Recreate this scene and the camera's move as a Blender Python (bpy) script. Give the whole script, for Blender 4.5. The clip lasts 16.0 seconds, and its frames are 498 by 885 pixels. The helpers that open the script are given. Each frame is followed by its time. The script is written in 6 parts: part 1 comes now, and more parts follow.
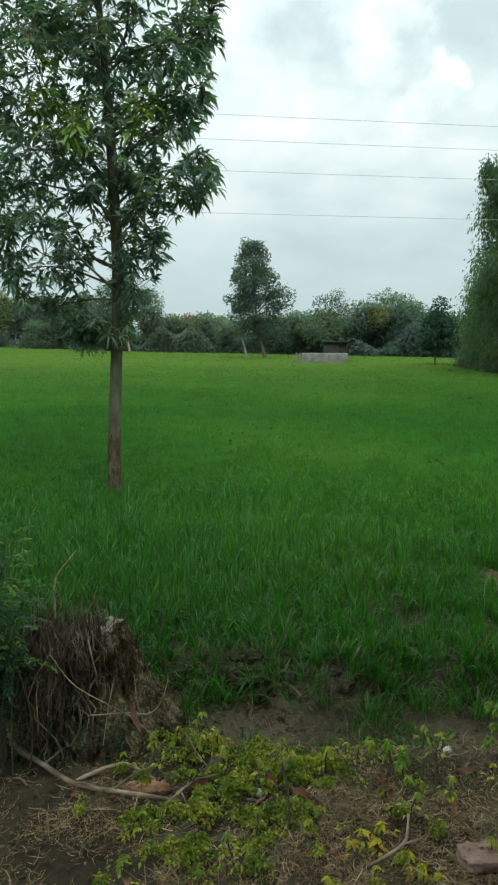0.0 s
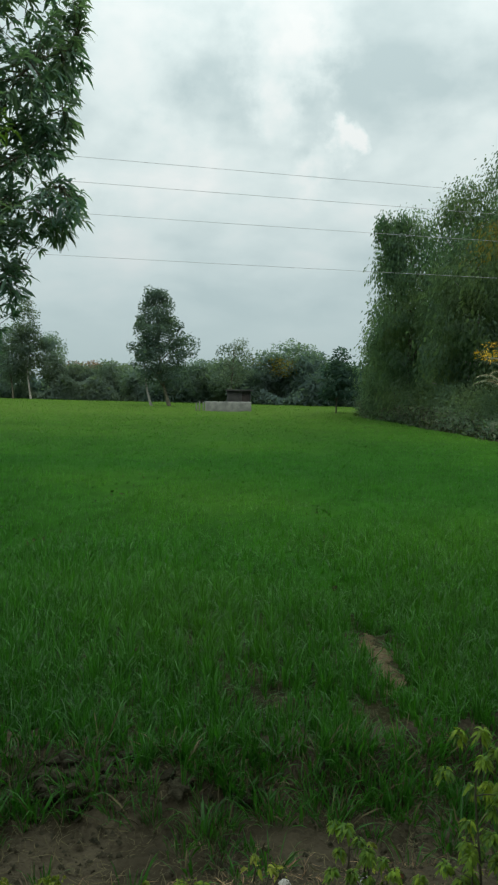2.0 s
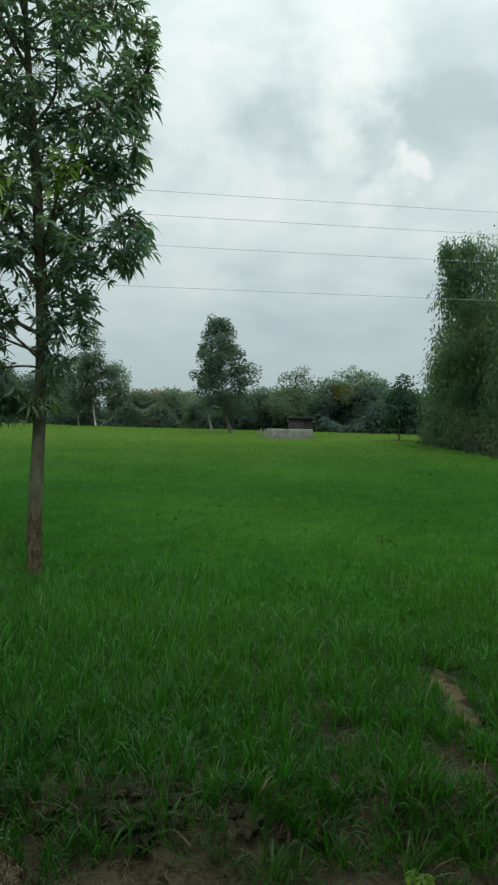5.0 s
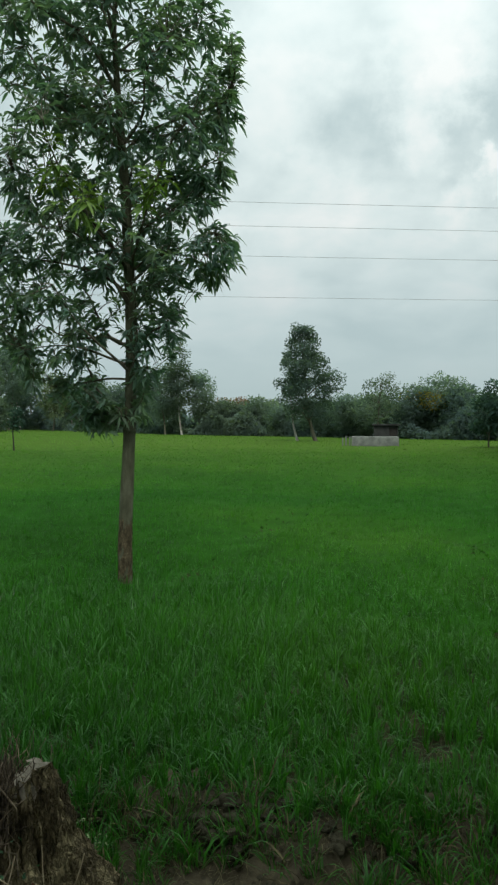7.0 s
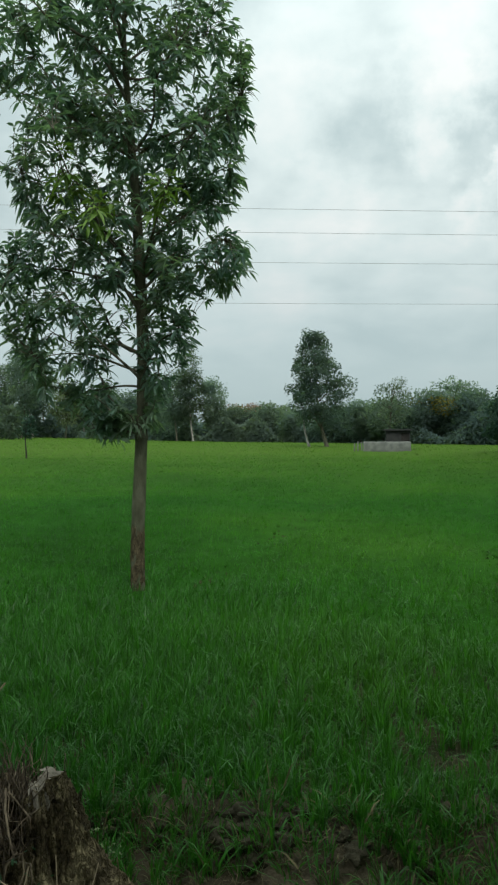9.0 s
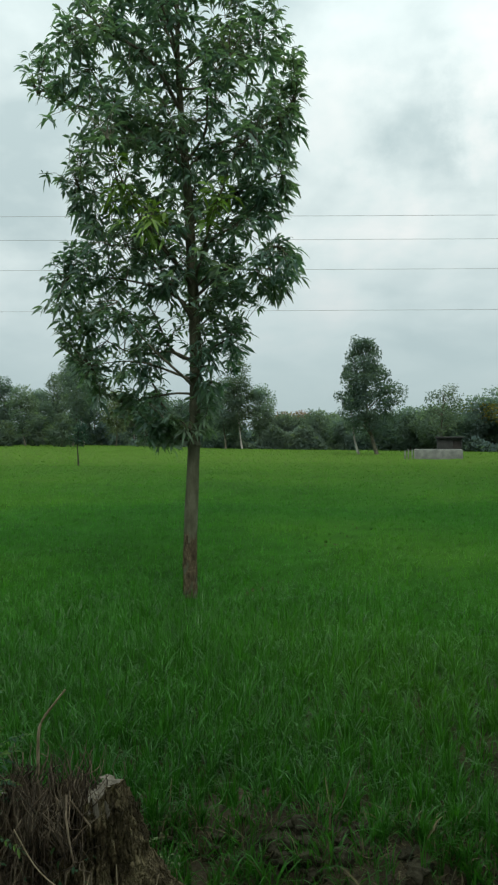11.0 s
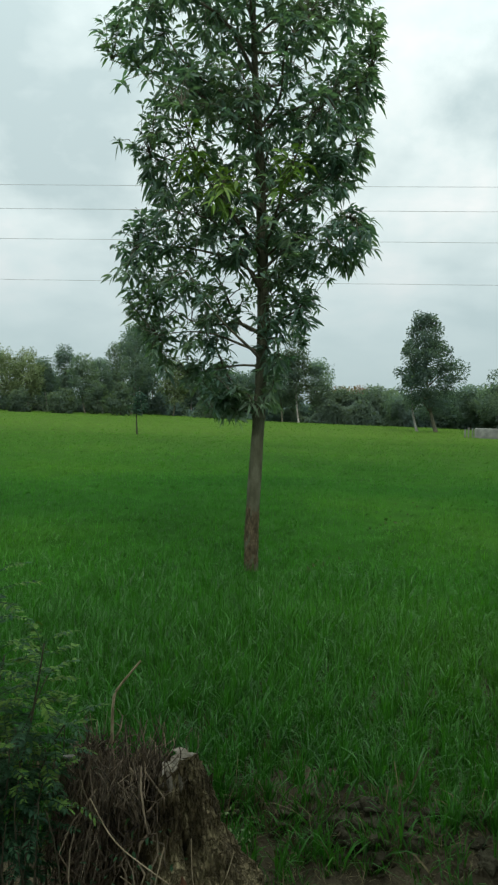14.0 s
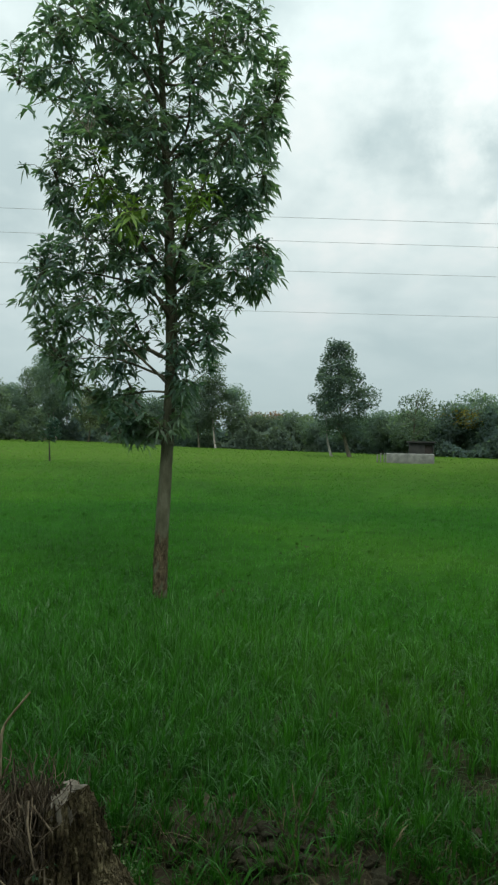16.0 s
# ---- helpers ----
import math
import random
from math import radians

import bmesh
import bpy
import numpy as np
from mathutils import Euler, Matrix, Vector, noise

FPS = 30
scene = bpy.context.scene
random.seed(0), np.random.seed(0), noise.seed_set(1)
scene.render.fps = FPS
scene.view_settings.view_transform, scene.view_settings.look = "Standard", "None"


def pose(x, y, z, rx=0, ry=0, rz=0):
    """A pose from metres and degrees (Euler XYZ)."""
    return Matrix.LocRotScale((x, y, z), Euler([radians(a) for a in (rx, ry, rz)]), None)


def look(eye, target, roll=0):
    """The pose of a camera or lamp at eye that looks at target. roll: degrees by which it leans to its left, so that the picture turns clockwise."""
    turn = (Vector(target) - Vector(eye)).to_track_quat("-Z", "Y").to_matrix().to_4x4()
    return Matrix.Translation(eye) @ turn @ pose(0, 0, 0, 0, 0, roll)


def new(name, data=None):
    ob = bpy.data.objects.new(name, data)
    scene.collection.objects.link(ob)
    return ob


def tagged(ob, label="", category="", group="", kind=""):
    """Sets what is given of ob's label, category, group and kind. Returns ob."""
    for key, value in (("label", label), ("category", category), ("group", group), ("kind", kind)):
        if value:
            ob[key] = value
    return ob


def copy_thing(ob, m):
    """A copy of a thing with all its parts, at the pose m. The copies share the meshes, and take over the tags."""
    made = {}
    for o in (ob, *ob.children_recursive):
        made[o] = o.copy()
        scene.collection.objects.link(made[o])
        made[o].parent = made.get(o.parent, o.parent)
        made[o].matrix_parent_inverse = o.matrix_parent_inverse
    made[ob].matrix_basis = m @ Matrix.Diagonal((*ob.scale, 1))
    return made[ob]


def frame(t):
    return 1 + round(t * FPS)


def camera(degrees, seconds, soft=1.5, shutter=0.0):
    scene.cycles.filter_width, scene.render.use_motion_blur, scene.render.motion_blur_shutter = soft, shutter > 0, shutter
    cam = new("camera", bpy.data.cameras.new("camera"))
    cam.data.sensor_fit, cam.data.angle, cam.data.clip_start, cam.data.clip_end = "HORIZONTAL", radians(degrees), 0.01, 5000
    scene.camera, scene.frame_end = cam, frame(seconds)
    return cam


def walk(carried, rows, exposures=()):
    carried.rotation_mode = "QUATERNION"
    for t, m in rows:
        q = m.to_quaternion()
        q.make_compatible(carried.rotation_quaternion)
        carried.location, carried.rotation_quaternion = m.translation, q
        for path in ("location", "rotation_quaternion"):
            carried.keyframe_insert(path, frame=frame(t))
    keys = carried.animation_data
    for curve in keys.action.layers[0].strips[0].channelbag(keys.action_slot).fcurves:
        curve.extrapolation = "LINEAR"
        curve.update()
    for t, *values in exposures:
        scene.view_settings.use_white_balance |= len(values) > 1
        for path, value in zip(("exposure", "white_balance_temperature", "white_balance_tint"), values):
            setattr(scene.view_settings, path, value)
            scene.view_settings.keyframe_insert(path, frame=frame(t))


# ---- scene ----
cam = camera(35.0, 16.0, soft=2.3)
PATH = [
    (0, (0.049, -0.234, 1.764), (0.015, 1.749, 1.508), 0.1),
    (0.5, (0.246, -0.136, 1.761), (0.22, 1.852, 1.543), -2.1),
    (1, (0.397, -0.023, 1.739), (0.43, 1.968, 1.559), -2.6),
    (1.5, (0.412, 0.16, 1.746), (0.6, 2.147, 1.628), 0.1),
    (2, (0.446, 0.384, 1.711), (0.643, 2.369, 1.579), 0.6),
    (2.5, (0.541, 0.51, 1.697), (0.742, 2.496, 1.56), -1.1),
    (3, (0.542, 0.492, 1.693), (0.79, 2.472, 1.555), -2.2),
    (3.5, (0.468, 0.472, 1.718), (0.702, 2.456, 1.633), -1.7),
    (4, (0.4, 0.414, 1.737), (0.584, 2.405, 1.692), -0.6),
    (4.5, (0.414, 0.414, 1.725), (0.587, 2.406, 1.676), 0.4),
    (5, (0.405, 0.427, 1.723), (0.448, 2.425, 1.658), 0.6),
    (7.5, (0.383, 0.42, 1.745), (0.206, 2.412, 1.701), -0.1),
    (8, (0.39, 0.42, 1.747), (0.204, 2.411, 1.703), -0.3),
    (10.5, (0.347, 0.455, 1.733), (0.066, 2.435, 1.726), -0.3),
    (11, (0.335, 0.462, 1.739), (0.014, 2.436, 1.728), -0.4),
    (11.5, (0.323, 0.496, 1.726), (0.017, 2.472, 1.666), -0.4),
    (12, (0.303, 0.481, 1.727), (-0.004, 2.454, 1.611), 0.3),
    (12.5, (0.23, 0.469, 1.729), (-0.116, 2.434, 1.586), 1.2),
    (13, (0.196, 0.447, 1.721), (-0.08, 2.421, 1.553), 3.0),
    (13.5, (0.239, 0.493, 1.729), (-0.015, 2.472, 1.591), 2.7),
    (14, (0.224, 0.52, 1.741), (-0.234, 2.466, 1.661), 1.2),
    (14.5, (0.22, 0.53, 1.737), (-0.382, 2.437, 1.729), 0.4),
    (15, (0.215, 0.502, 1.75), (-0.416, 2.4, 1.76), 0.5),
    (15.5, (0.253, 0.505, 1.739), (-0.198, 2.454, 1.726), 0.8),
    (16, (0.32, 0.499, 1.747), (0.066, 2.483, 1.736), 1.1),
]
walk(cam, [(t, look(eye, target, roll)) for t, eye, target, roll in PATH], [(0.0, 0.40), (0.5, 0.34), (1.2, 0.1), (5.0, 0.03), (8.0, 0.10), (11.0, 0.13), (12.5, 0.22), (13.0, 0.22), (14.5, 0.22), (16.0, 0.16)])

# ---------------------------------------------------------------- world and light
world = bpy.data.worlds.new("overcast_sky")
scene.world = world
world.use_nodes = True
wn, wl = world.node_tree.nodes, world.node_tree.links
wn.clear()


def wnode(kind, **values):
    n = wn.new(kind)
    for key, value in values.items():
        n.inputs[key].default_value = value
    return n


def wmath(op, a, b=None, c=None, clamp=False):
    n = wn.new("ShaderNodeMath")
    n.operation, n.use_clamp = op, clamp
    for k, v in enumerate((a, b, c)):
        if v is None:
            continue
        if isinstance(v, (int, float)):
            n.inputs[k].default_value = v
        else:
            wl.new(v, n.inputs[k])
    return n.outputs[0]


SUN_UP, SUN_AZ = 52.0, 155.0          # height of the veiled sun, degrees to the right of +y
coord = wn.new("ShaderNodeTexCoord")
parts_xyz = wn.new("ShaderNodeSeparateXYZ")
wl.new(coord.outputs["Generated"], parts_xyz.inputs[0])
height = wmath("MAXIMUM", parts_xyz.outputs["Z"], 0.0)
lift = wmath("ADD", height, 0.34)
plane = wn.new("ShaderNodeCombineXYZ")
wl.new(wmath("ADD", wmath("DIVIDE", parts_xyz.outputs["X"], lift), 2.3), plane.inputs[0])
wl.new(wmath("DIVIDE", parts_xyz.outputs["Y"], lift), plane.inputs[1])
big = wnode("ShaderNodeTexNoise", Scale=2.6, Detail=8.0, Roughness=0.50, Distortion=0.25)
wl.new(plane.outputs[0], big.inputs["Vector"])
ramp = wn.new("ShaderNodeValToRGB")
el = ramp.color_ramp.elements
el[0].position, el[0].color = 0.33, (0.46, 0.565, 0.57, 1)
el[1].position, el[1].color = 0.69, (0.79, 0.830, 0.812, 1)
e = el.new(0.55)
e.color = (0.66, 0.755, 0.745, 1)
# breaks of thinner cloud
small = wnode("ShaderNodeTexNoise", Scale=6.5, Detail=4.0, Roughness=0.5, Distortion=0.2)
wl.new(plane.outputs[0], small.inputs["Vector"])
thin_cloud = wmath("MULTIPLY", wmath("SUBTRACT", small.outputs["Fac"], 0.5), 0.36)
# the larger breaks (+) and thick places (-) of the cloud deck: bearing, height, radius in degrees, amount
CLOUDS = [(12.4, 17.1, 1.1, 0.27), (8.2, 19.8, 3.0, 0.14), (8.2, 22.8, 3.6, 0.12), (10.6, 15.3, 1.6, 0.12), (-2.0, 24.9, 3.8, 0.10), (-3.2, 17.7, 5.5, 0.14),
          (5.0, 16.0, 6.0, 0.06), (4.9, 27.5, 3.6, 0.06), (1.6, 22.4, 4.4, -0.08), (3.6, 19.4, 3.6, -0.07), (15.5, 22.8, 5.5, -0.12), (9.7, 18.2, 1.8, -0.08),
          (-27.0, 26.0, 11.0, -0.17), (-28.0, 17.0, 8.0, -0.06), (-31.0, 12.7, 5.0, 0.04), (22.0, 19.0, 6.0, 0.05)]
frayed = wnode("ShaderNodeTexNoise", Scale=13.0, Detail=7.0, Roughness=0.6)
wl.new(coord.outputs["Generated"], frayed.inputs["Vector"])
shift = wn.new("ShaderNodeVectorMath")
shift.operation = "MULTIPLY_ADD"
wl.new(frayed.outputs["Color"], shift.inputs[0])
shift.inputs[1].default_value = (0.19, 0.19, 0.19)
wl.new(coord.outputs["Generated"], shift.inputs[2])
straight = wn.new("ShaderNodeVectorMath")
straight.operation = "NORMALIZE"
back = wn.new("ShaderNodeVectorMath")
back.operation = "SUBTRACT"
wl.new(shift.outputs[0], back.inputs[0])
back.inputs[1].default_value = (0.095, 0.095, 0.095)
wl.new(back.outputs[0], straight.inputs[0])
deck = wmath("ADD", wmath("MULTIPLY_ADD", wmath("SUBTRACT", big.outputs["Fac"], 0.5), 0.80, 0.50), thin_cloud)
for az_c, el_c, r_c, amount in CLOUDS:
    az_c, el_c = radians(az_c), radians(el_c)
    facing = wn.new("ShaderNodeVectorMath")
    facing.operation = "DOT_PRODUCT"
    wl.new(straight.outputs[0], facing.inputs[0])
    facing.inputs[1].default_value = (math.sin(az_c) * math.cos(el_c), math.cos(az_c) * math.cos(el_c), math.sin(el_c))
    near_it = wn.new("ShaderNodeMapRange")
    near_it.inputs["From Min"].default_value, near_it.inputs["From Max"].default_value = math.cos(radians(r_c * 1.5)), 1.0
    wl.new(facing.outputs["Value"], near_it.inputs["Value"])
    deck = wmath("MULTIPLY_ADD", wmath("POWER", near_it.outputs[0], 2.0), amount, deck)
wl.new(deck, ramp.inputs[0])
# low haze: the cloud deck fades to an even pale blue-grey at the horizon
low = wn.new("ShaderNodeMapRange")
low.inputs["From Min"].default_value, low.inputs["From Max"].default_value = 0.04, 0.24
wl.new(height, low.inputs["Value"])
haze = wn.new("ShaderNodeMix")
haze.data_type = "RGBA"
haze.inputs["A"].default_value = (0.445, 0.56, 0.575, 1)
wl.new(low.outputs[0], haze.inputs["Factor"])
wl.new(ramp.outputs[0], haze.inputs["B"])
sky = wn.new("ShaderNodeTexSky")
sky.sky_type, sky.sun_disc = "NISHITA", False
sky.sun_elevation, sky.sun_rotation = radians(SUN_UP), radians(SUN_AZ)
sky_bg, cloud_bg = wnode("ShaderNodeBackground", Strength=0.06), wnode("ShaderNodeBackground", Strength=1.0)
wl.new(sky.outputs[0], sky_bg.inputs["Color"])
# an overcast sky is brightest overhead
wl.new(haze.outputs["Result"], cloud_bg.inputs["Color"])
wl.new(wmath("ADD", wmath("MULTIPLY_ADD", height, 0.36, 0.95), wmath("MULTIPLY", wmath("POWER", height, 3.0), 1.9)), cloud_bg.inputs["Strength"])
veil = wnode("ShaderNodeMixShader", Fac=0.92)
wl.new(sky_bg.outputs[0], veil.inputs[1])
wl.new(cloud_bg.outputs[0], veil.inputs[2])
wl.new(veil.outputs[0], wn.new("ShaderNodeOutputWorld").inputs["Surface"])

sun = new("sun", bpy.data.lights.new("sun", "SUN"))
sun.data.energy, sun.data.angle, sun.data.color = 1.5, radians(25), (1.0, 0.97, 0.92)
a, u = radians(SUN_AZ), radians(SUN_UP)
sun.matrix_world = look(Vector((math.sin(a) * math.cos(u), math.cos(a) * math.cos(u), math.sin(u))) * 60, (0, 0, 0))


# ---------------------------------------------------------------- materials
def material(name, colours, scale=4.0, rough=0.6, bump=0.0, bump_scale=60.0, through_light=0.0, island=0.0, detail=4.0,
             spec=0.3, coords="Position", stretch=(1, 1, 1), fine=0.0, piece=0.0, cracks=0.0, far_colour=None):
    """Noise-mixed base colours at two scales, with grain bump; through_light: share of light let through (leaves);
    island, piece: how much each leaf or each object differs in brightness; cracks: how many plates of bark to a metre;
    far_colour: a colour mixed in more and more from y = 18 to 60 m."""
    m = bpy.data.materials.new(name)
    m.use_nodes = True
    n, l = m.node_tree.nodes, m.node_tree.links
    shader, out = n["Principled BSDF"], n["Material Output"]
    geo = n.new("ShaderNodeNewGeometry")
    if coords == "Position":
        where = geo.outputs["Position"]
    else:
        where = n.new("ShaderNodeTexCoord").outputs["Object"]
    mapping = n.new("ShaderNodeMapping")
    mapping.inputs["Scale"].default_value = stretch
    l.new(where, mapping.inputs["Vector"])
    tex = n.new("ShaderNodeTexNoise")
    tex.inputs["Scale"].default_value, tex.inputs["Detail"].default_value = scale, detail
    l.new(mapping.outputs[0], tex.inputs["Vector"])
    r = n.new("ShaderNodeValToRGB")
    r.color_ramp.elements[0].position, r.color_ramp.elements[1].position = 0.34, 0.66
    r.color_ramp.elements[0].color, r.color_ramp.elements[1].color = (*colours[0], 1), (*colours[-1], 1)
    for k, c in enumerate(colours[1:-1]):
        r.color_ramp.elements.new(0.34 + 0.32 * (k + 1) / (len(colours) - 1)).color = (*c, 1)
    l.new(tex.outputs["Fac"], r.inputs[0])
    colour = r.outputs[0]
    if far_colour:
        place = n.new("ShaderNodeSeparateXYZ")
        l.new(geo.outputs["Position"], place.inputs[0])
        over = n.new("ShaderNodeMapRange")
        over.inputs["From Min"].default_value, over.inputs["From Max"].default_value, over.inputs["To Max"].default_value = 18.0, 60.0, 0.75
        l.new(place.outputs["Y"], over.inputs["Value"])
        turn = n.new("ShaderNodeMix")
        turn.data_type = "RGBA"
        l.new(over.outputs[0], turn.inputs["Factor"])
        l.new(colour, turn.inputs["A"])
        turn.inputs["B"].default_value = (*far_colour, 1)
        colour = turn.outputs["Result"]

    def brightness(source, amount, colour):
        rng = n.new("ShaderNodeMapRange")
        rng.inputs["To Min"].default_value, rng.inputs["To Max"].default_value = 1 - amount, 1 + amount
        l.new(source, rng.inputs["Value"])
        mul = n.new("ShaderNodeVectorMath")
        mul.operation = "SCALE"
        l.new(colour, mul.inputs[0])
        l.new(rng.outputs[0], mul.inputs["Scale"])
        return mul.outputs[0]

    if fine:
        tex2 = n.new("ShaderNodeTexNoise")
        tex2.inputs["Scale"].default_value, tex2.inputs["Detail"].default_value = scale * 14, 3
        l.new(mapping.outputs[0], tex2.inputs["Vector"])
        colour = brightness(tex2.outputs["Fac"], fine, colour)
    if island:
        colour = brightness(geo.outputs["Random Per Island"], island, colour)
    if piece:
        colour = brightness(n.new("ShaderNodeObjectInfo").outputs["Random"], piece, colour)
    plates = None
    if cracks:
        wander = n.new("ShaderNodeTexNoise")
        wander.inputs["Scale"].default_value = cracks * 1.5
        l.new(mapping.outputs[0], wander.inputs["Vector"])
        bent = n.new("ShaderNodeVectorMath")
        bent.operation = "MULTIPLY_ADD"
        l.new(wander.outputs["Color"], bent.inputs[0])
        bent.inputs[1].default_value = (1.3 / cracks,) * 3
        l.new(mapping.outputs[0], bent.inputs[2])
        cell = n.new("ShaderNodeTexVoronoi")
        cell.feature = "DISTANCE_TO_EDGE"
        cell.inputs["Scale"].default_value = cracks
        l.new(bent.outputs[0], cell.inputs["Vector"])
        edge = n.new("ShaderNodeMapRange")
        edge.inputs["From Max"].default_value = 0.22
        l.new(cell.outputs["Distance"], edge.inputs["Value"])
        plates = edge.outputs[0]
        colour = brightness(plates, 0.28, colour)
    l.new(colour, shader.inputs["Base Color"])
    shader.inputs["Roughness"].default_value = rough
    shader.inputs["Specular IOR Level"].default_value = spec
    if bump:
        grain = n.new("ShaderNodeTexNoise")
        grain.inputs["Scale"].default_value, grain.inputs["Detail"].default_value = bump_scale, 6
        l.new(mapping.outputs[0], grain.inputs["Vector"])
        b = n.new("ShaderNodeBump")
        b.inputs["Strength"].default_value, b.inputs["Distance"].default_value = bump, 0.02
        if plates:
            both = n.new("ShaderNodeMath")
            both.operation = "MULTIPLY_ADD"
            both.inputs[1].default_value = 0.5
            l.new(plates, both.inputs[0])
            l.new(grain.outputs["Fac"], both.inputs[2])
            l.new(both.outputs[0], b.inputs["Height"])
        else:
            l.new(grain.outputs["Fac"], b.inputs["Height"])
        l.new(b.outputs[0], shader.inputs["Normal"])
    if through_light:
        leafy = n.new("ShaderNodeBsdfTranslucent")
        tint = n.new("ShaderNodeVectorMath")
        tint.operation = "MULTIPLY"
        tint.inputs[1].default_value = (1.25, 1.35, 0.6)
        l.new(colour, tint.inputs[0])
        l.new(tint.outputs[0], leafy.inputs["Color"])
        mix = n.new("ShaderNodeMixShader")
        mix.inputs[0].default_value = through_light
        l.new(shader.outputs[0], mix.inputs[1])
        l.new(leafy.outputs[0], mix.inputs[2])
        l.new(mix.outputs[0], out.inputs["Surface"])
    return m


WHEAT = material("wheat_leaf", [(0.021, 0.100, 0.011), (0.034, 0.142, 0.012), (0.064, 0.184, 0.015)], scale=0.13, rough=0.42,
                 through_light=0.38, island=0.36, detail=7, fine=0.24, spec=0.40, far_colour=(0.098, 0.200, 0.024))
# darker than the blades: the shade between them is put into this green
SHADED_SWARD = material("shaded_wheat_sward", [(0.009, 0.047, 0.004), (0.014, 0.060, 0.005), (0.024, 0.074, 0.006)], scale=0.12, rough=0.95, bump=1.0,
                       bump_scale=14, detail=8, fine=0.5, spec=0.03, far_colour=(0.062, 0.112, 0.015))
SOIL = material("field_soil", [(0.032, 0.0265, 0.016), (0.053, 0.0435, 0.0265), (0.088, 0.072, 0.046)], scale=2.2, rough=0.95, bump=0.9,
                bump_scale=30, detail=8, fine=0.35, spec=0.1)
# soil under the crop, its colour darkened for the shade among the stalks
FIELD = material("shaded_field_soil", [(0.018, 0.021, 0.008), (0.030, 0.031, 0.012), (0.046, 0.044, 0.020)], scale=1.4, rough=0.95, bump=0.7,
                 bump_scale=25, fine=0.3, spec=0.1)
CLOD = material("dry_clod", [(0.030, 0.028, 0.017), (0.056, 0.050, 0.031)], scale=9, rough=0.95, bump=0.8, bump_scale=45, fine=0.3, spec=0.1)
# albedo raised and blue added in place of haze and veiling glare
MANGO = material("mango_leaf", [(0.072, 0.140, 0.120), (0.090, 0.160, 0.126), (0.112, 0.176, 0.114)], scale=1.4, rough=0.50,
                 through_light=0.52, island=0.26, spec=0.45)
MANGO_NEW = material("young_mango_leaf", [(0.09, 0.18, 0.04), (0.15, 0.25, 0.05)], scale=3, rough=0.45, through_light=0.35, island=0.3)
BARK = material("grey_brown_bark", [(0.060, 0.058, 0.038), (0.100, 0.096, 0.066), (0.150, 0.145, 0.105)], scale=9, rough=0.9, bump=0.8,
                bump_scale=55, stretch=(1, 1, 0.35), fine=0.3, spec=0.15)
PALE_BARK = material("pale_bark", [(0.22, 0.20, 0.17), (0.42, 0.40, 0.36)], scale=3, rough=0.85, bump=0.4, bump_scale=20, stretch=(1, 1, 0.3), fine=0.2)
GREY_LEAF = material("grey_green_leaf", [(0.085, 0.128, 0.108), (0.100, 0.145, 0.114), (0.122, 0.165, 0.116)], scale=0.35, rough=0.8, spec=0.05, through_light=0.5, island=0.14)
# leaf colour paled and turned bluish, to stand for haze over distance
HAZED_WOOD_LEAF = material("hazed_woodland_leaf", [(0.104, 0.162, 0.160), (0.124, 0.182, 0.170), (0.144, 0.198, 0.160)], scale=0.09, rough=0.85, spec=0.04, through_light=0.58, island=0.08, piece=0.18)
PALE_LEAF = material("feathery_yellow_green_leaf", [(0.12, 0.17, 0.075), (0.17, 0.225, 0.10)], scale=0.2, rough=0.6, through_light=0.25, island=0.3)
# lightened beyond the leaf's own tone, so the haze is in the colour
DARK_LEAF = material("dark_tree_leaf", [(0.076, 0.122, 0.112), (0.096, 0.144, 0.122)], scale=0.6, rough=0.75, spec=0.06, through_light=0.5, island=0.14)
# brightened, bluish leaf green: the haze before the grove is mixed into it
GROVE_LEAF = material("drooping_grove_leaf", [(0.088, 0.154, 0.112), (0.114, 0.184, 0.124), (0.142, 0.204, 0.116)], scale=0.42, rough=0.8, spec=0.05,
                      through_light=0.58, island=0.14, piece=0.12)
RUSSET = material("russet_leaf", [(0.20, 0.14, 0.11), (0.27, 0.19, 0.15)], scale=0.3, rough=0.85, spec=0.04, through_light=0.4, island=0.15)
UNDER_LEAF = material("undergrowth_leaf", [(0.060, 0.098, 0.058), (0.085, 0.118, 0.066), (0.115, 0.125, 0.070)], scale=0.7, rough=0.7, through_light=0.15, island=0.45)
CONIFER = material("dark_conical_leaf", [(0.040, 0.082, 0.066), (0.054, 0.102, 0.078)], scale=1.0, rough=0.75, spec=0.06, through_light=0.4, island=0.18)
YELLOW = material("yellow_blossom", [(0.45, 0.27, 0.02), (0.62, 0.42, 0.04)], scale=2, rough=0.7, through_light=0.3, island=0.3)
OCHRE = material("ochre_leaf", [(0.17, 0.165, 0.055), (0.24, 0.22, 0.06)], scale=1, rough=0.8, spec=0.05, through_light=0.45, island=0.2)
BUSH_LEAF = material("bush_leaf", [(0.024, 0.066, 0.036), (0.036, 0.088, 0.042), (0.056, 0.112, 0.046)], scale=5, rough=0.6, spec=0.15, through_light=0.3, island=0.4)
WEED_LEAF = material("yellow_green_weed_leaf", [(0.095, 0.152, 0.016), (0.170, 0.220, 0.020), (0.29, 0.295, 0.030)], scale=9, rough=0.6, through_light=0.3, island=0.45)
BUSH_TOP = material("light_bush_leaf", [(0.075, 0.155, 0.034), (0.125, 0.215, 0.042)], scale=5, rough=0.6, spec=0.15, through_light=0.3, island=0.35)
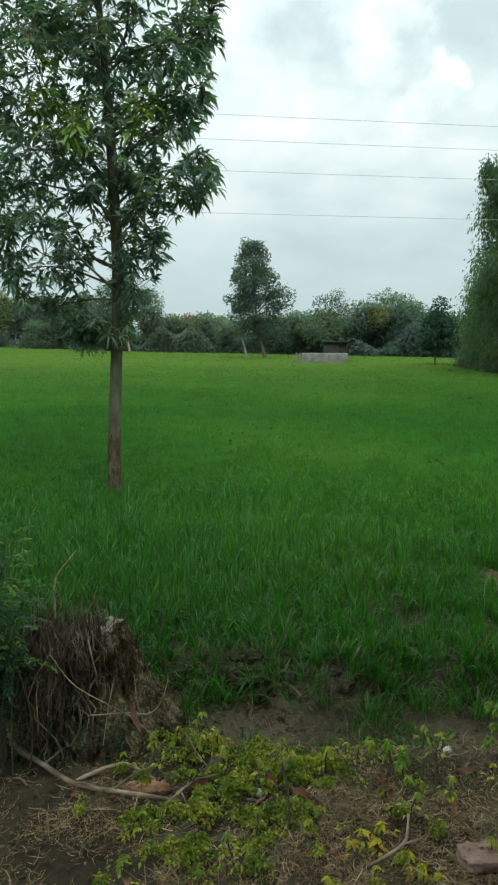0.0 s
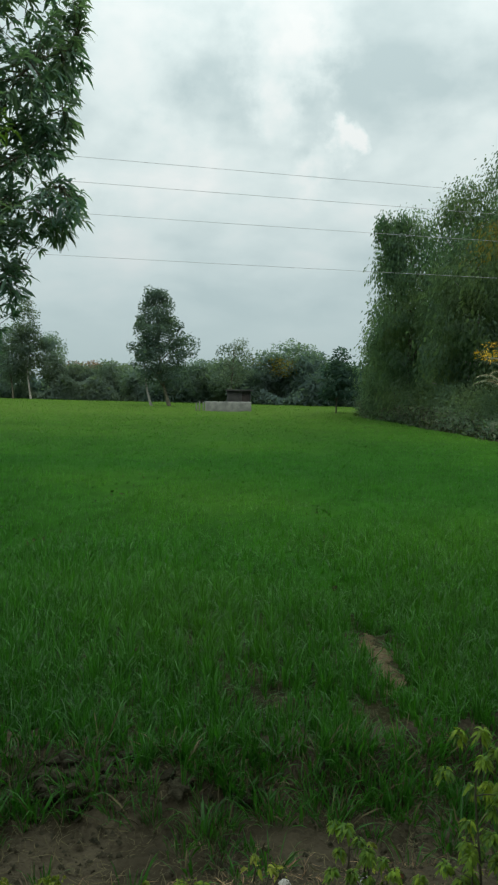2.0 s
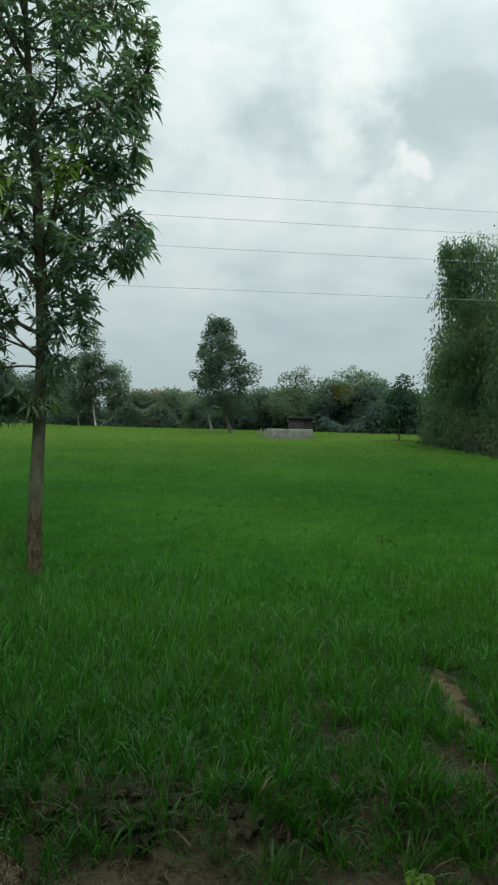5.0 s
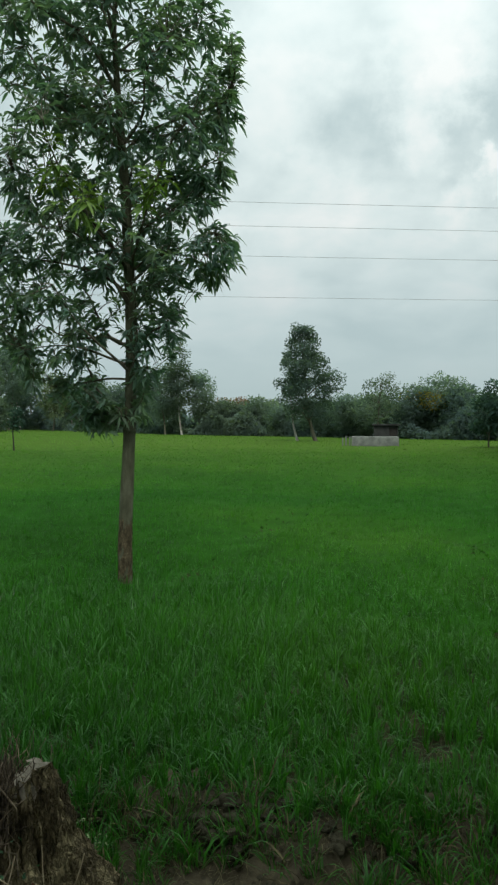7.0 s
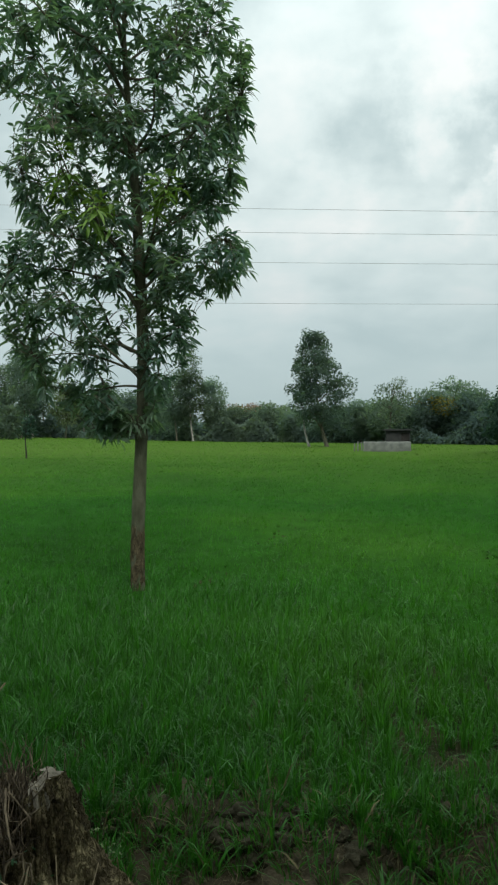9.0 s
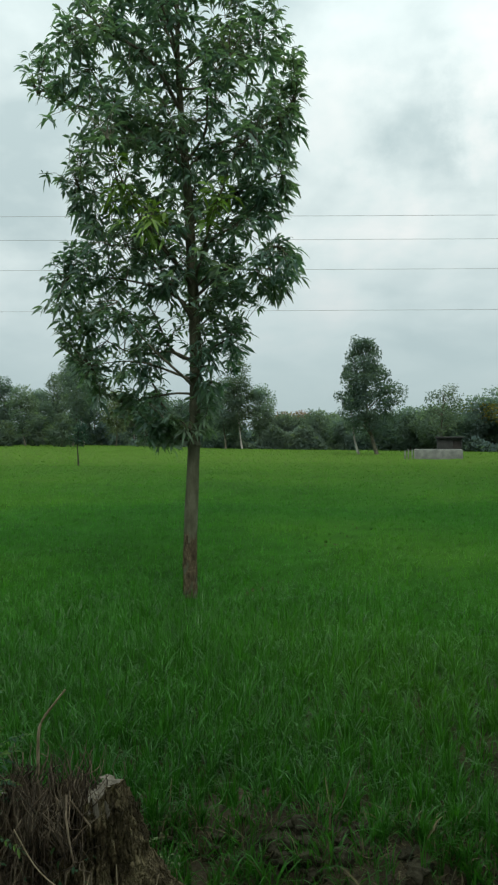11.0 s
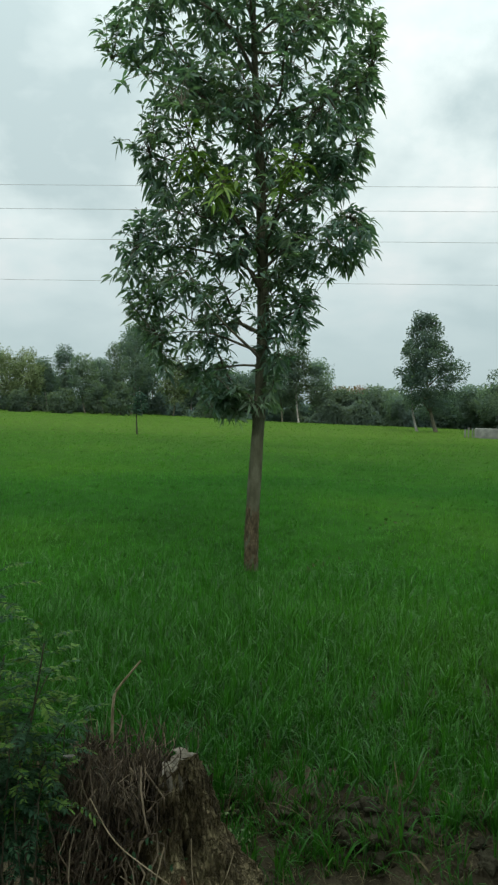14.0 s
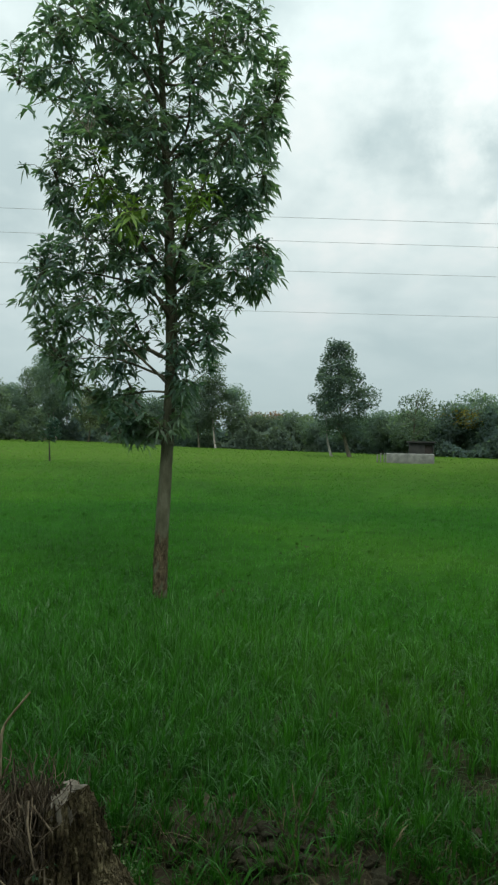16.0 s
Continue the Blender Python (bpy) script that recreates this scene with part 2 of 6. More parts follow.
TWIG = material("bleached_twig", [(0.21, 0.162, 0.095), (0.37, 0.295, 0.19)], scale=16, rough=0.9, fine=0.25)
TRUNK = material("olive_grey_bark", [(0.049, 0.053, 0.031), (0.074, 0.079, 0.048), (0.102, 0.108, 0.071)], scale=14, rough=0.92, bump=0.6,
                 bump_scale=70, stretch=(1, 1, 0.4), fine=0.35, spec=0.12, detail=8)
STEM = material("brown_green_stem", [(0.042, 0.040, 0.022), (0.075, 0.066, 0.038)], scale=20, rough=0.8, fine=0.2)
DRY = material("dry_stem", [(0.068, 0.050, 0.033), (0.140, 0.104, 0.067), (0.28, 0.220, 0.148)], scale=9, rough=0.9, island=0.65, fine=0.3, piece=0.4)
STRAW = material("straw_litter", [(0.13, 0.080, 0.042), (0.24, 0.150, 0.080), (0.39, 0.265, 0.150)], scale=8, rough=0.9, island=0.55)
STUMP = material("rotten_stump_bark", [(0.040, 0.031, 0.017), (0.105, 0.083, 0.046), (0.205, 0.168, 0.092)], scale=13, rough=0.95, bump=1.0,
                 bump_scale=60, stretch=(1, 1, 0.45), fine=0.4, spec=0.1, detail=8, cracks=48)
CUT = material("weathered_cut_wood", [(0.13, 0.112, 0.082), (0.25, 0.22, 0.17)], scale=14, rough=0.9, bump=0.5, bump_scale=70, fine=0.25)
BROWN_LEAF = material("dry_fallen_leaf", [(0.11, 0.042, 0.024), (0.21, 0.095, 0.055)], scale=20, rough=0.8, fine=0.2, piece=0.35)
STONE = material("pale_stone", [(0.33, 0.30, 0.26), (0.55, 0.52, 0.48)], scale=18, rough=0.9, bump=0.5, bump_scale=60, piece=0.2)
BRICK = material("broken_brick", [(0.15, 0.088, 0.066), (0.26, 0.17, 0.135)], scale=14, rough=0.95, bump=0.7, bump_scale=60, fine=0.3)
TERRACOTTA = material("worn_terracotta", [(0.20, 0.095, 0.05), (0.32, 0.17, 0.095)], scale=18, rough=0.9, bump=0.5, bump_scale=70, fine=0.25)
ORANGE_LEAF = material("orange_dead_leaf", [(0.11, 0.052, 0.026), (0.18, 0.088, 0.045)], scale=25, rough=0.8, fine=0.3)
YELLOW_LEAF = material("yellowed_leaf", [(0.34, 0.26, 0.018), (0.52, 0.40, 0.03)], scale=12, rough=0.6, through_light=0.3, island=0.3)
DEAD_GRASS = material("withered_grass", [(0.075, 0.064, 0.030), (0.14, 0.120, 0.060)], scale=8, rough=0.9, island=0.45)
VERGE_GRASS = material("dull_verge_grass", [(0.055, 0.085, 0.026), (0.10, 0.125, 0.045)], scale=6, rough=0.7, through_light=0.2, island=0.4)
SAND = material("sandy_soil", [(0.085, 0.066, 0.035), (0.155, 0.120, 0.067)], scale=9, rough=0.95, bump=0.8, bump_scale=50, fine=0.35, spec=0.1)
ROUGH_BARK = material("flaking_brown_bark", [(0.050, 0.041, 0.023), (0.086, 0.071, 0.041), (0.130, 0.108, 0.064)], scale=26, rough=0.95, bump=1.0, bump_scale=90,
                      stretch=(1, 1, 0.5), fine=0.3, spec=0.1, cracks=45)
PALM_LEAF = material("dull_palm_leaflet", [(0.075, 0.110, 0.055), (0.125, 0.155, 0.085)], scale=2, rough=0.6, through_light=0.2, island=0.35)
TALL_WEED = material("green_yellow_weed_leaf", [(0.085, 0.170, 0.014), (0.150, 0.250, 0.018), (0.235, 0.320, 0.024)], scale=9, rough=0.55, through_light=0.35, island=0.3)
PLASTER = material("weathered_plaster", [(0.105, 0.112, 0.100), (0.150, 0.158, 0.142), (0.20, 0.206, 0.186)], scale=2.4, rough=0.95, bump=0.4, bump_scale=12, fine=0.2, detail=8)
HUT = material("dark_brick_wall", [(0.022, 0.024, 0.023), (0.038, 0.039, 0.036)], scale=2, rough=0.95, bump=0.5, bump_scale=10, fine=0.3)
DARK = material("dark_brown", [(0.02, 0.018, 0.016), (0.035, 0.03, 0.026)], scale=6, rough=0.8)
WIRE = material("aluminium_conductor", [(0.30, 0.31, 0.32), (0.40, 0.41, 0.42)], scale=3, rough=0.55)


# ---------------------------------------------------------------- mesh tools
def ground_z(x, y):
    """The lie of the land: verge, shallow ditch, crumbling field bank, level field that rises a little far to the left."""
    x, y = np.asarray(x, float), np.asarray(y, float)
    wob = 0.10 * np.sin(x * 2.1 + 0.7) + 0.06 * np.sin(x * 5.3)
    step = lambda a, b, v: (lambda s: s * s * (3 - 2 * s))(np.clip((v - a) / (b - a), 0, 1))
    verge = 0.180 * (1 - step(2.85, 3.3, y + wob * 0.6))
    for hx, hy, hr, hd in ((-0.53, 2.12, 0.16, 0.09), (-1.02, 2.72, 0.14, 0.08), (0.7, 1.8, 0.2, 0.05)):
        verge = verge - hd * np.exp(-(((x - hx) / hr) ** 2 + ((y - hy) / (hr * 0.7)) ** 2))
    ditch = -0.115 * (1 - step(3.66, 3.93, y + wob))
    bank = 0.05 * np.exp(-(((y + wob - 4.05) / 0.22) ** 2)) * (0.5 + 0.5 * np.sin(x * 3.1 + 1.0))
    rough = 0.012 * np.sin(x * 11.3 + y * 3.1) * np.sin(y * 9.7 - x * 4.2) + 0.007 * np.sin(x * 27.0 + 1.3) * np.sin(y * 31.0)
    near = np.exp(-np.maximum(y - 5, 0) / 4)
    rise = 0.9 * np.clip((-x - 10) / 75, 0, 1) * np.clip(y / 60, 0, 1)
    return verge + np.where(y < 3.95, ditch, ditch) + bank * near + rough * near + rise


def gz(x, y):
    return float(ground_z(x, y))


def smooth(mesh):
    mesh.polygons.foreach_set("use_smooth", np.ones(len(mesh.polygons), bool))
    return mesh


def soup(name, verts, faces, mats, slots=None):
    """A mesh from arrays: verts (n, 3); faces (m, 3) or (m, 4)."""
    verts, faces = np.asarray(verts, np.float32), np.asarray(faces, np.int32)
    mesh = bpy.data.meshes.new(name)
    k = faces.shape[1]
    mesh.vertices.add(len(verts))
    mesh.vertices.foreach_set("co", verts.ravel())
    mesh.loops.add(faces.size)
    mesh.loops.foreach_set("vertex_index", faces.ravel())
    mesh.polygons.add(len(faces))
    mesh.polygons.foreach_set("loop_start", np.arange(0, faces.size, k, dtype=np.int32))
    for m in mats if isinstance(mats, (list, tuple)) else [mats]:
        mesh.materials.append(m)
    if slots is not None:
        mesh.polygons.foreach_set("material_index", np.asarray(slots, np.int32))
    mesh.update(calc_edges=True)
    return mesh


def put(name, mesh, parent=None, label="", matrix=None):
    ob = new(name, mesh)
    if parent is not None:
        ob.parent = parent
    if matrix is not None:
        ob.matrix_basis = matrix
    if label:
        tagged(ob, label)
    return ob


def part(name, bm, mat, parent, label=""):
    mesh = bpy.data.meshes.new(name)
    bm.to_mesh(mesh)
    bm.free()
    mesh.materials.append(mat)
    return put(name, smooth(mesh), parent, label)


def unit(v):
    return v / np.maximum(np.linalg.norm(v, axis=-1, keepdims=True), 1e-9)


def tubes(lines, radii, sides=6):
    """Tapered tubes along polylines, as verts and quads. lines: arrays (k, 3); radii: arrays (k,)."""
    vs, fs, base = [], [], 0
    ang = np.linspace(0, 2 * np.pi, sides, endpoint=False)
    for line, rad in zip(lines, radii):
        line, rad = np.asarray(line, float), np.asarray(rad, float)
        k = len(line)
        t = unit(np.gradient(line, axis=0))
        ref = np.where(np.abs(t[:, 2:3]) > 0.9, [[1.0, 0, 0]], [[0, 0, 1.0]])
        n = unit(np.cross(t, ref))
        b = np.cross(t, n)
        ring = line[:, None] + rad[:, None, None] * (np.cos(ang)[None, :, None] * n[:, None] + np.sin(ang)[None, :, None] * b[:, None])
        vs.append(np.concatenate([ring.reshape(-1, 3), line[-1:] + t[-1:] * rad[-1]]))
        i = np.arange(k - 1)[:, None] * sides
        j = np.arange(sides)[None]
        jn = (j + 1) % sides
        q = np.stack([i + j, i + jn, i + sides + jn, i + sides + j], -1).reshape(-1, 4)
        tip = k * sides
        last = (k - 1) * sides
        cap = np.stack([last + j[0], last + jn[0], np.full(sides, tip), np.full(sides, tip)], -1)
        fs += [q + base, cap + base]
        base += len(vs[-1])
    v, f = np.concatenate(vs), np.concatenate(fs)
    tri = np.concatenate([f[:, [0, 1, 2]], f[f[:, 2] != f[:, 3]][:, [0, 2, 3]]])
    return v, tri


def bend(a, b, rng, k=7, sag=0.0, wild=0.08):
    """A wandering line from a to b."""
    a, b = np.asarray(a, float), np.asarray(b, float)
    s = np.linspace(0, 1, k)[:, None]
    span = np.linalg.norm(b - a)
    w = rng.normal(0, 1, (2, 3)) * wild * span
    return a + (b - a) * s + w[0] * np.sin(np.pi * s) + w[1] * 0.5 * np.sin(2 * np.pi * s) + [0, 0, 1] * (sag * span * np.sin(np.pi * s))


def leaves(pos, way, length, width, rng, droop=0.3, fold=0.25, roll=0.6):
    """Pointed leaves with a midrib fold that arch downwards: verts and tris, 8 of each to a leaf."""
    pos, way = np.asarray(pos, float), unit(np.asarray(way, float))
    n = len(pos)
    length, width = np.broadcast_to(length, n)[:, None], np.broadcast_to(width, n)[:, None]
    side = unit(np.cross(way, [0, 0, 1.0]) + rng.normal(0, 0.05, (n, 3)))
    a = rng.normal(0, roll, n)[:, None]
    nor = np.cross(side, way)
    side, nor = side * np.cos(a) + nor * np.sin(a), nor * np.cos(a) - side * np.sin(a)
    down = np.array([0, 0, -1.0])
    at = lambda s: pos + way * length * s + down * (droop * length * s * s)
    m1, m2, tip = at(0.33), at(0.68), at(1.0)
    up = nor * fold * width
    v = np.stack([pos, m1 - side * width * 0.5 + up, m1, m1 + side * width * 0.5 + up,
                  m2 - side * width * 0.40 + up * 0.7, m2, m2 + side * width * 0.40 + up * 0.7, tip], 1)
    f = np.array([[0, 2, 1], [0, 3, 2], [1, 2, 5], [1, 5, 4], [2, 3, 6], [2, 6, 5], [4, 5, 7], [5, 6, 7]])
    return v.reshape(-1, 3), (f[None] + 8 * np.arange(n)[:, None, None]).reshape(-1, 3)


def clumps(pos, way, length, width, rng, droop=0.15):
    """Small leaf sprays for trees far off: bent diamonds, 2 tris each."""
    pos, way = np.asarray(pos, float), unit(np.asarray(way, float))
    n = len(pos)
    length, width = np.broadcast_to(length, n)[:, None], np.broadcast_to(width, n)[:, None]
    side = unit(np.cross(way, rng.normal(0, 1, (n, 3))))
    mid = pos + way * length * 0.5
    tip = pos + way * length + np.array([0, 0, -1.0]) * droop * length
    v = np.stack([pos, mid - side * width * 0.5, tip, mid + side * width * 0.5], 1)
    f = np.array([[0, 1, 2], [0, 2, 3]])
    return v.reshape(-1, 3), (f[None] + 4 * np.arange(n)[:, None, None]).reshape(-1, 3)


def crown_mesh(name, v, f, outward, mats, slots=None):
    """Sprays of four points whose shading follows the crown's round masses: outward, one direction to a spray."""
    outward = unit(outward)
    quad = v.reshape(-1, 4, 3)
    turned = (np.cross(quad[:, 1] - quad[:, 0], quad[:, 2] - quad[:, 0]) * outward).sum(-1) < 0
    f = f.copy()
    flip = turned.repeat(2)
    f[flip] = f[flip][:, ::-1]
    mesh = soup(name, v, f, mats, slots)
    mesh.normals_split_custom_set_from_vertices(outward.repeat(4, axis=0).tolist())
    return mesh


def merge(*pairs):
    vs, fs, base = [], [], 0
    for v, f in pairs:
        vs.append(v), fs.append(f + base)
        base += len(v)
    return np.concatenate(vs), np.concatenate(fs)


def spot(az, dist):
    """A place at that bearing (degrees to the right of +y) and distance from where the camera mostly stands."""
    return 0.3 + dist * math.sin(radians(az)), 0.45 + dist * math.cos(radians(az))


# ---------------------------------------------------------------- ground
gx = np.concatenate([-np.geomspace(2.6, 1500, 60)[::-1], np.arange(-2.55, 2.6, 0.05), np.geomspace(2.6, 1500, 60)])
gy = np.concatenate([-np.geomspace(0.3, 1500, 30)[::-1] + 1.5, np.arange(1.25, 6.0, 0.05), np.geomspace(6.0, 1600, 70)])
X, Y = np.meshgrid(gx, gy)
Z = ground_z(X, Y)
rng = np.random.default_rng(3)
Z += rng.normal(0, 0.008, Z.shape) * (np.abs(X) < 4) * (Y < 7)
Z += 0.02 * np.array([noise.noise(Vector((p * 3.2, q * 3.2, 0.5))) + 0.6 * noise.noise(Vector((p * 8, q * 8, 2.5))) for p, q in zip(X.ravel(), Y.ravel())]).reshape(Z.shape) * (np.abs(X) < 4) * (Y < 5)
nx, ny = len(gx), len(gy)
i, j = np.meshgrid(np.arange(ny - 1), np.arange(nx - 1), indexing="ij")
q = (i * nx + j).ravel()
ground = put("ground", smooth(soup("ground", np.stack([X, Y, Z], -1).reshape(-1, 3), np.stack([q, q + 1, q + nx + 1, q + nx], -1), [SOIL, FIELD], (gy[:-1][i.ravel()] > 4.25).astype(int))))
tagged(ground, "brown earth of verge, ditch and field", "ground", kind="structure")


# ---------------------------------------------------------------- the wheat crop
def right_edge(y):
    return np.interp(y, [0, 15, 19, 26, 35, 51, 57, 62, 260], [7.8, 8.6, 9.6, 11.0, 11.5, 12.3, 13.8, 26.0, 26.0])


BARE = [(1.78, 5.45, 0.13, 0.36), (1.76, 4.85, 0.10, 0.30), (1.0, 4.58, 0.22, 0.20), (1.54, 4.25, 0.13, 0.25), (-0.05, 3.92, 0.30, 0.12), (0.42, 3.95, 0.14, 0.08), (0.95, 5.0, 0.10, 0.12),
        (1.9, 3.9, 0.4, 0.15), (0.55, 5.6, 0.10, 0.10), (-0.4, 3.8, 0.12, 0.15)]
FURROWS = [([8.4, 9.5, 10.3, 13.5, 16.5, 27, 45, 60], [-1.22, -0.95, -0.72, -0.4, 0.0, 1.5, 4.6, 7.5]), ([7, 12, 20, 40, 70], [0.8, 1.2, 1.9, 3.6, 6.0]),
           ([10, 12.5, 15, 17, 22, 40], [-2.9, -3.9, -5.6, -8.0, -13, -30]), ([6.5, 9.5, 12.5, 19, 35, 60], [1.5, 2.1, 2.73, 3.93, 6.8, 11.0]), ([14, 24, 40], [-9, -11.5, -14])]


def bare_at(x, y):
    bare = np.zeros(np.shape(x))
    for bx, by, sx, sy in BARE:
        bare = np.maximum(bare, np.exp(-(((x - bx) / sx) ** 2 + ((y - by) / sy) ** 2) ** 1.5))
    return bare


def field_state(x, y):
    """How thin the crop stands (0 to 1) and how its height waves, from place to place."""
    thin = bare_at(x, y)
    for k, (fy, fx) in enumerate(FURROWS):
        off = np.abs(x - np.interp(y, fy, fx) + 0.12 * np.sin(y * 1.7)) / (0.24 + 0.012 * y)
        broken = 0.55 + 0.45 * np.sin(y * 0.9 + fx[0]) * np.sin(y * 0.37)
        thin = np.maximum(thin, np.where((y > fy[0]) & (y < fy[-1]), (1.0, 0.6, 0.85, 0.75, 0.6)[k] * np.clip(broken, 0, 1) * np.exp(-off ** 2), 0))
    for by, amp in ((21, 0.30), (33, 0.4), (47, 0.45)):
        thin = np.maximum(thin, amp * np.exp(-((y - by - 0.05 * x - 0.6 * np.sin(x * 0.3)) / (0.02 * by)) ** 2))
    patch = 0.5 + 0.5 * np.sin(x * 0.9 + 1.3 * np.sin(y * 0.55)) * np.sin(y * 0.75 + 0.8 * np.sin(x * 0.6))
    return thin, patch


def far_end(az):
    return np.interp(np.degrees(az), [-60, -20, -12, -4, 4, 10, 18, 33], [160, 152, 119, 108, 94, 86, 78, 78])


def crop(r0, r1, per_m2, width, tall, seg, rng, plant=1):
    """Arching blades on a ring of the field; plant: how many grow from one root."""
    az0, az1 = (radians(-58), radians(52)) if r1 < 7 else (radians(-44), radians(33))
    n = int(per_m2 * 0.5 * (az1 - az0) * (r1 * r1 - r0 * r0)) // plant
    r, az = np.sqrt(rng.uniform(r0 * r0, r1 * r1, n)), rng.uniform(az0, az1, n)
    x, y = 0.3 + r * np.sin(az), 0.45 + r * np.cos(az)
    # sown in drills, a little uneven
    if r0 < 8:
        row = 0.17
        x = np.where(rng.random(n) < 0.6, np.round(x / row) * row + rng.normal(0, 0.028, n), x)
    wob = 0.12 * np.sin(x * 2.3) + 0.09 * np.sin(x * 6.1 + 1) + 0.05 * np.sin(x * 13.0)
    keep = (y > 3.62 + wob + rng.exponential(0.12, n)) & (x < right_edge(y) + rng.normal(0, 0.2, n)) & (r < far_end(az))
    thin, patch = field_state(x, y)
    keep &= rng.random(n) > 0.96 * thin
    keep &= rng.random(n) < 0.74 + 0.26 * patch
    x, y, patch, thin = x[keep], y[keep], patch[keep], thin[keep]
    n = len(x)
    edge = np.clip((y - 3.5) / 1.1, 0.35, 1) if r0 < 6 else 1.0
    h = (0.70 + 0.24 * patch + rng.normal(0, 0.15, n)).clip(0.3, 1.5) * (0.6 + 0.4 * edge) * (1 - 0.78 * thin)
    x, y, h = x.repeat(plant), y.repeat(plant), tall * h.repeat(plant)
    n = len(x)
    if plant > 1:
        h *= rng.uniform(0.55, 1.15, n)
    w = width * rng.uniform(0.7, 1.3, n)
    turn = rng.uniform(0, 2 * np.pi, n)
    lean = np.stack([np.cos(turn), np.sin(turn), np.zeros(n)], -1)
    base = np.stack([x, y, ground_z(x, y) - 0.01], -1) + lean * rng.uniform(0, 0.022, n)[:, None] * (plant > 1)
    face = turn + rng.normal(0, 0.7, n) + np.pi / 2
    side = np.stack([np.cos(face), np.sin(face), np.zeros(n)], -1) * (w / 2)[:, None]
    arch = rng.gamma(1.7, 0.27, n).clip(0.04, 1.5)
    verts = []
    for k in range(seg):
        s = k / seg
        c = base + lean * (h * arch * s ** 2)[:, None] + np.array([0, 0, 1.0]) * (h * (s - 0.45 * arch * s ** 3))[:, None]
        fat = 1.0 - 0.35 * s
        verts += [c - side * fat, c + side * fat]
    verts.append(base + lean * (h * arch)[:, None] + np.array([0, 0, 1.0]) * (h * (1 - 0.45 * arch))[:, None])
    v = np.stack(verts, 1)
    m = 2 * seg + 1
    f = []
    for k in range(seg - 1):
        f += [[2 * k, 2 * k + 1, 2 * k + 3], [2 * k, 2 * k + 3, 2 * k + 2]]
    f.append([2 * seg - 2, 2 * seg - 1, 2 * seg])
    f = np.array(f)
    return v.reshape(-1, 3), (f[None] + m * np.arange(n)[:, None, None]).reshape(-1, 3)


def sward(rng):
    """One sheet for the lower leaves and the shade between the blades, uneven, sunk where the crop stands thin."""
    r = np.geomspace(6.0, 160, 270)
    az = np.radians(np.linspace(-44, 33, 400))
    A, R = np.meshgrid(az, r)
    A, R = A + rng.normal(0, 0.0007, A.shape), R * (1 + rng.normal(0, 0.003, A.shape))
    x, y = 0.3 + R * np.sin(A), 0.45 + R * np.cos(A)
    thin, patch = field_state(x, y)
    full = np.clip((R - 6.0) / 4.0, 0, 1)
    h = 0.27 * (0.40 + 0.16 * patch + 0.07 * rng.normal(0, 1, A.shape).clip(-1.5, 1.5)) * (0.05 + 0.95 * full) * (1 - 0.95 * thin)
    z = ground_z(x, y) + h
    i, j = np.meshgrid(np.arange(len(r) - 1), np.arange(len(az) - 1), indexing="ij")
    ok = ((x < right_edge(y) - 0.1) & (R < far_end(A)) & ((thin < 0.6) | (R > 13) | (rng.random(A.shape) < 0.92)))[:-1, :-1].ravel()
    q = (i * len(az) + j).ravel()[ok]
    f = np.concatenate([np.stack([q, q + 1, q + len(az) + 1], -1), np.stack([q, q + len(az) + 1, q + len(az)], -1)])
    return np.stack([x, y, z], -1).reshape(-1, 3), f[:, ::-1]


rng = np.random.default_rng(11)
bands = [crop(2.9, 6.5, 4200, 0.0066, 0.27, 3, rng, 8), crop(6.5, 12, 1700, 0.0095, 0.255, 2, rng, 4), crop(12, 24, 760, 0.016, 0.26, 1, rng),
         crop(24, 50, 200, 0.034, 0.25, 1, rng), crop(50, 110, 26, 0.09, 0.25, 1, rng), crop(110, 240, 5.0, 0.22, 0.26, 1, rng)]
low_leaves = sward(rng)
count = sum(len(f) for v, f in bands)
wheat = put("wheat_crop", soup("wheat_crop", *merge(*bands, low_leaves), [WHEAT, SHADED_SWARD], np.repeat([0, 1], [count, len(low_leaves[1])])))
tagged(wheat, "dense young green wheat standing in the field", "crop", kind="stuff")


# clods and dark weeds turned up along the furrows
rng = np.random.default_rng(12)
cv, cr = [], []
for (fy, fx), many in zip(FURROWS, (120, 0, 40, 20, 0)):
    y = fy[0] + (min(fy[-1], 19) - fy[0]) * rng.random(many) ** 1.6
    y = y[rng.random(many) < 0.4 + 0.6 * (np.sin(y * 2.1) > 0)]
    x = np.interp(y, fy, fx) - 0.12 * np.sin(y * 1.7) + rng.normal(0, 0.15, len(y)) * (1 + y / 30)
    r = rng.gamma(2.5, 0.0055, len(y)).clip(0.006, 0.026)
    cv.append(np.stack([x, y, ground_z(x, y) + 0.03 + rng.uniform(0, 0.05, len(y))], -1)), cr.append(r)
cv, cr = np.concatenate(cv), np.concatenate(cr)
shape = np.array([[1, 0, -0.8], [0, 1, -0.8], [-1, 0, -0.8], [0, -1, -0.8], [0, 0, 1.0], [0.6, 0.6, 0.3], [-0.6, 0.5, 0.4]])
sides = np.array([[0, 1, 5], [1, 4, 5], [0, 5, 4], [1, 2, 6], [2, 4, 6], [1, 6, 4], [2, 3, 4], [3, 0, 4]])
cv = cv[:, None] + cr[:, None, None] * (shape + rng.normal(0, 0.25, (len(cv), 7, 3)))
turned = put("furrow_clods", soup("furrow_clods", cv.reshape(-1, 3), (sides[None] + 7 * np.arange(len(cr))[:, None, None]).reshape(-1, 3), FIELD))
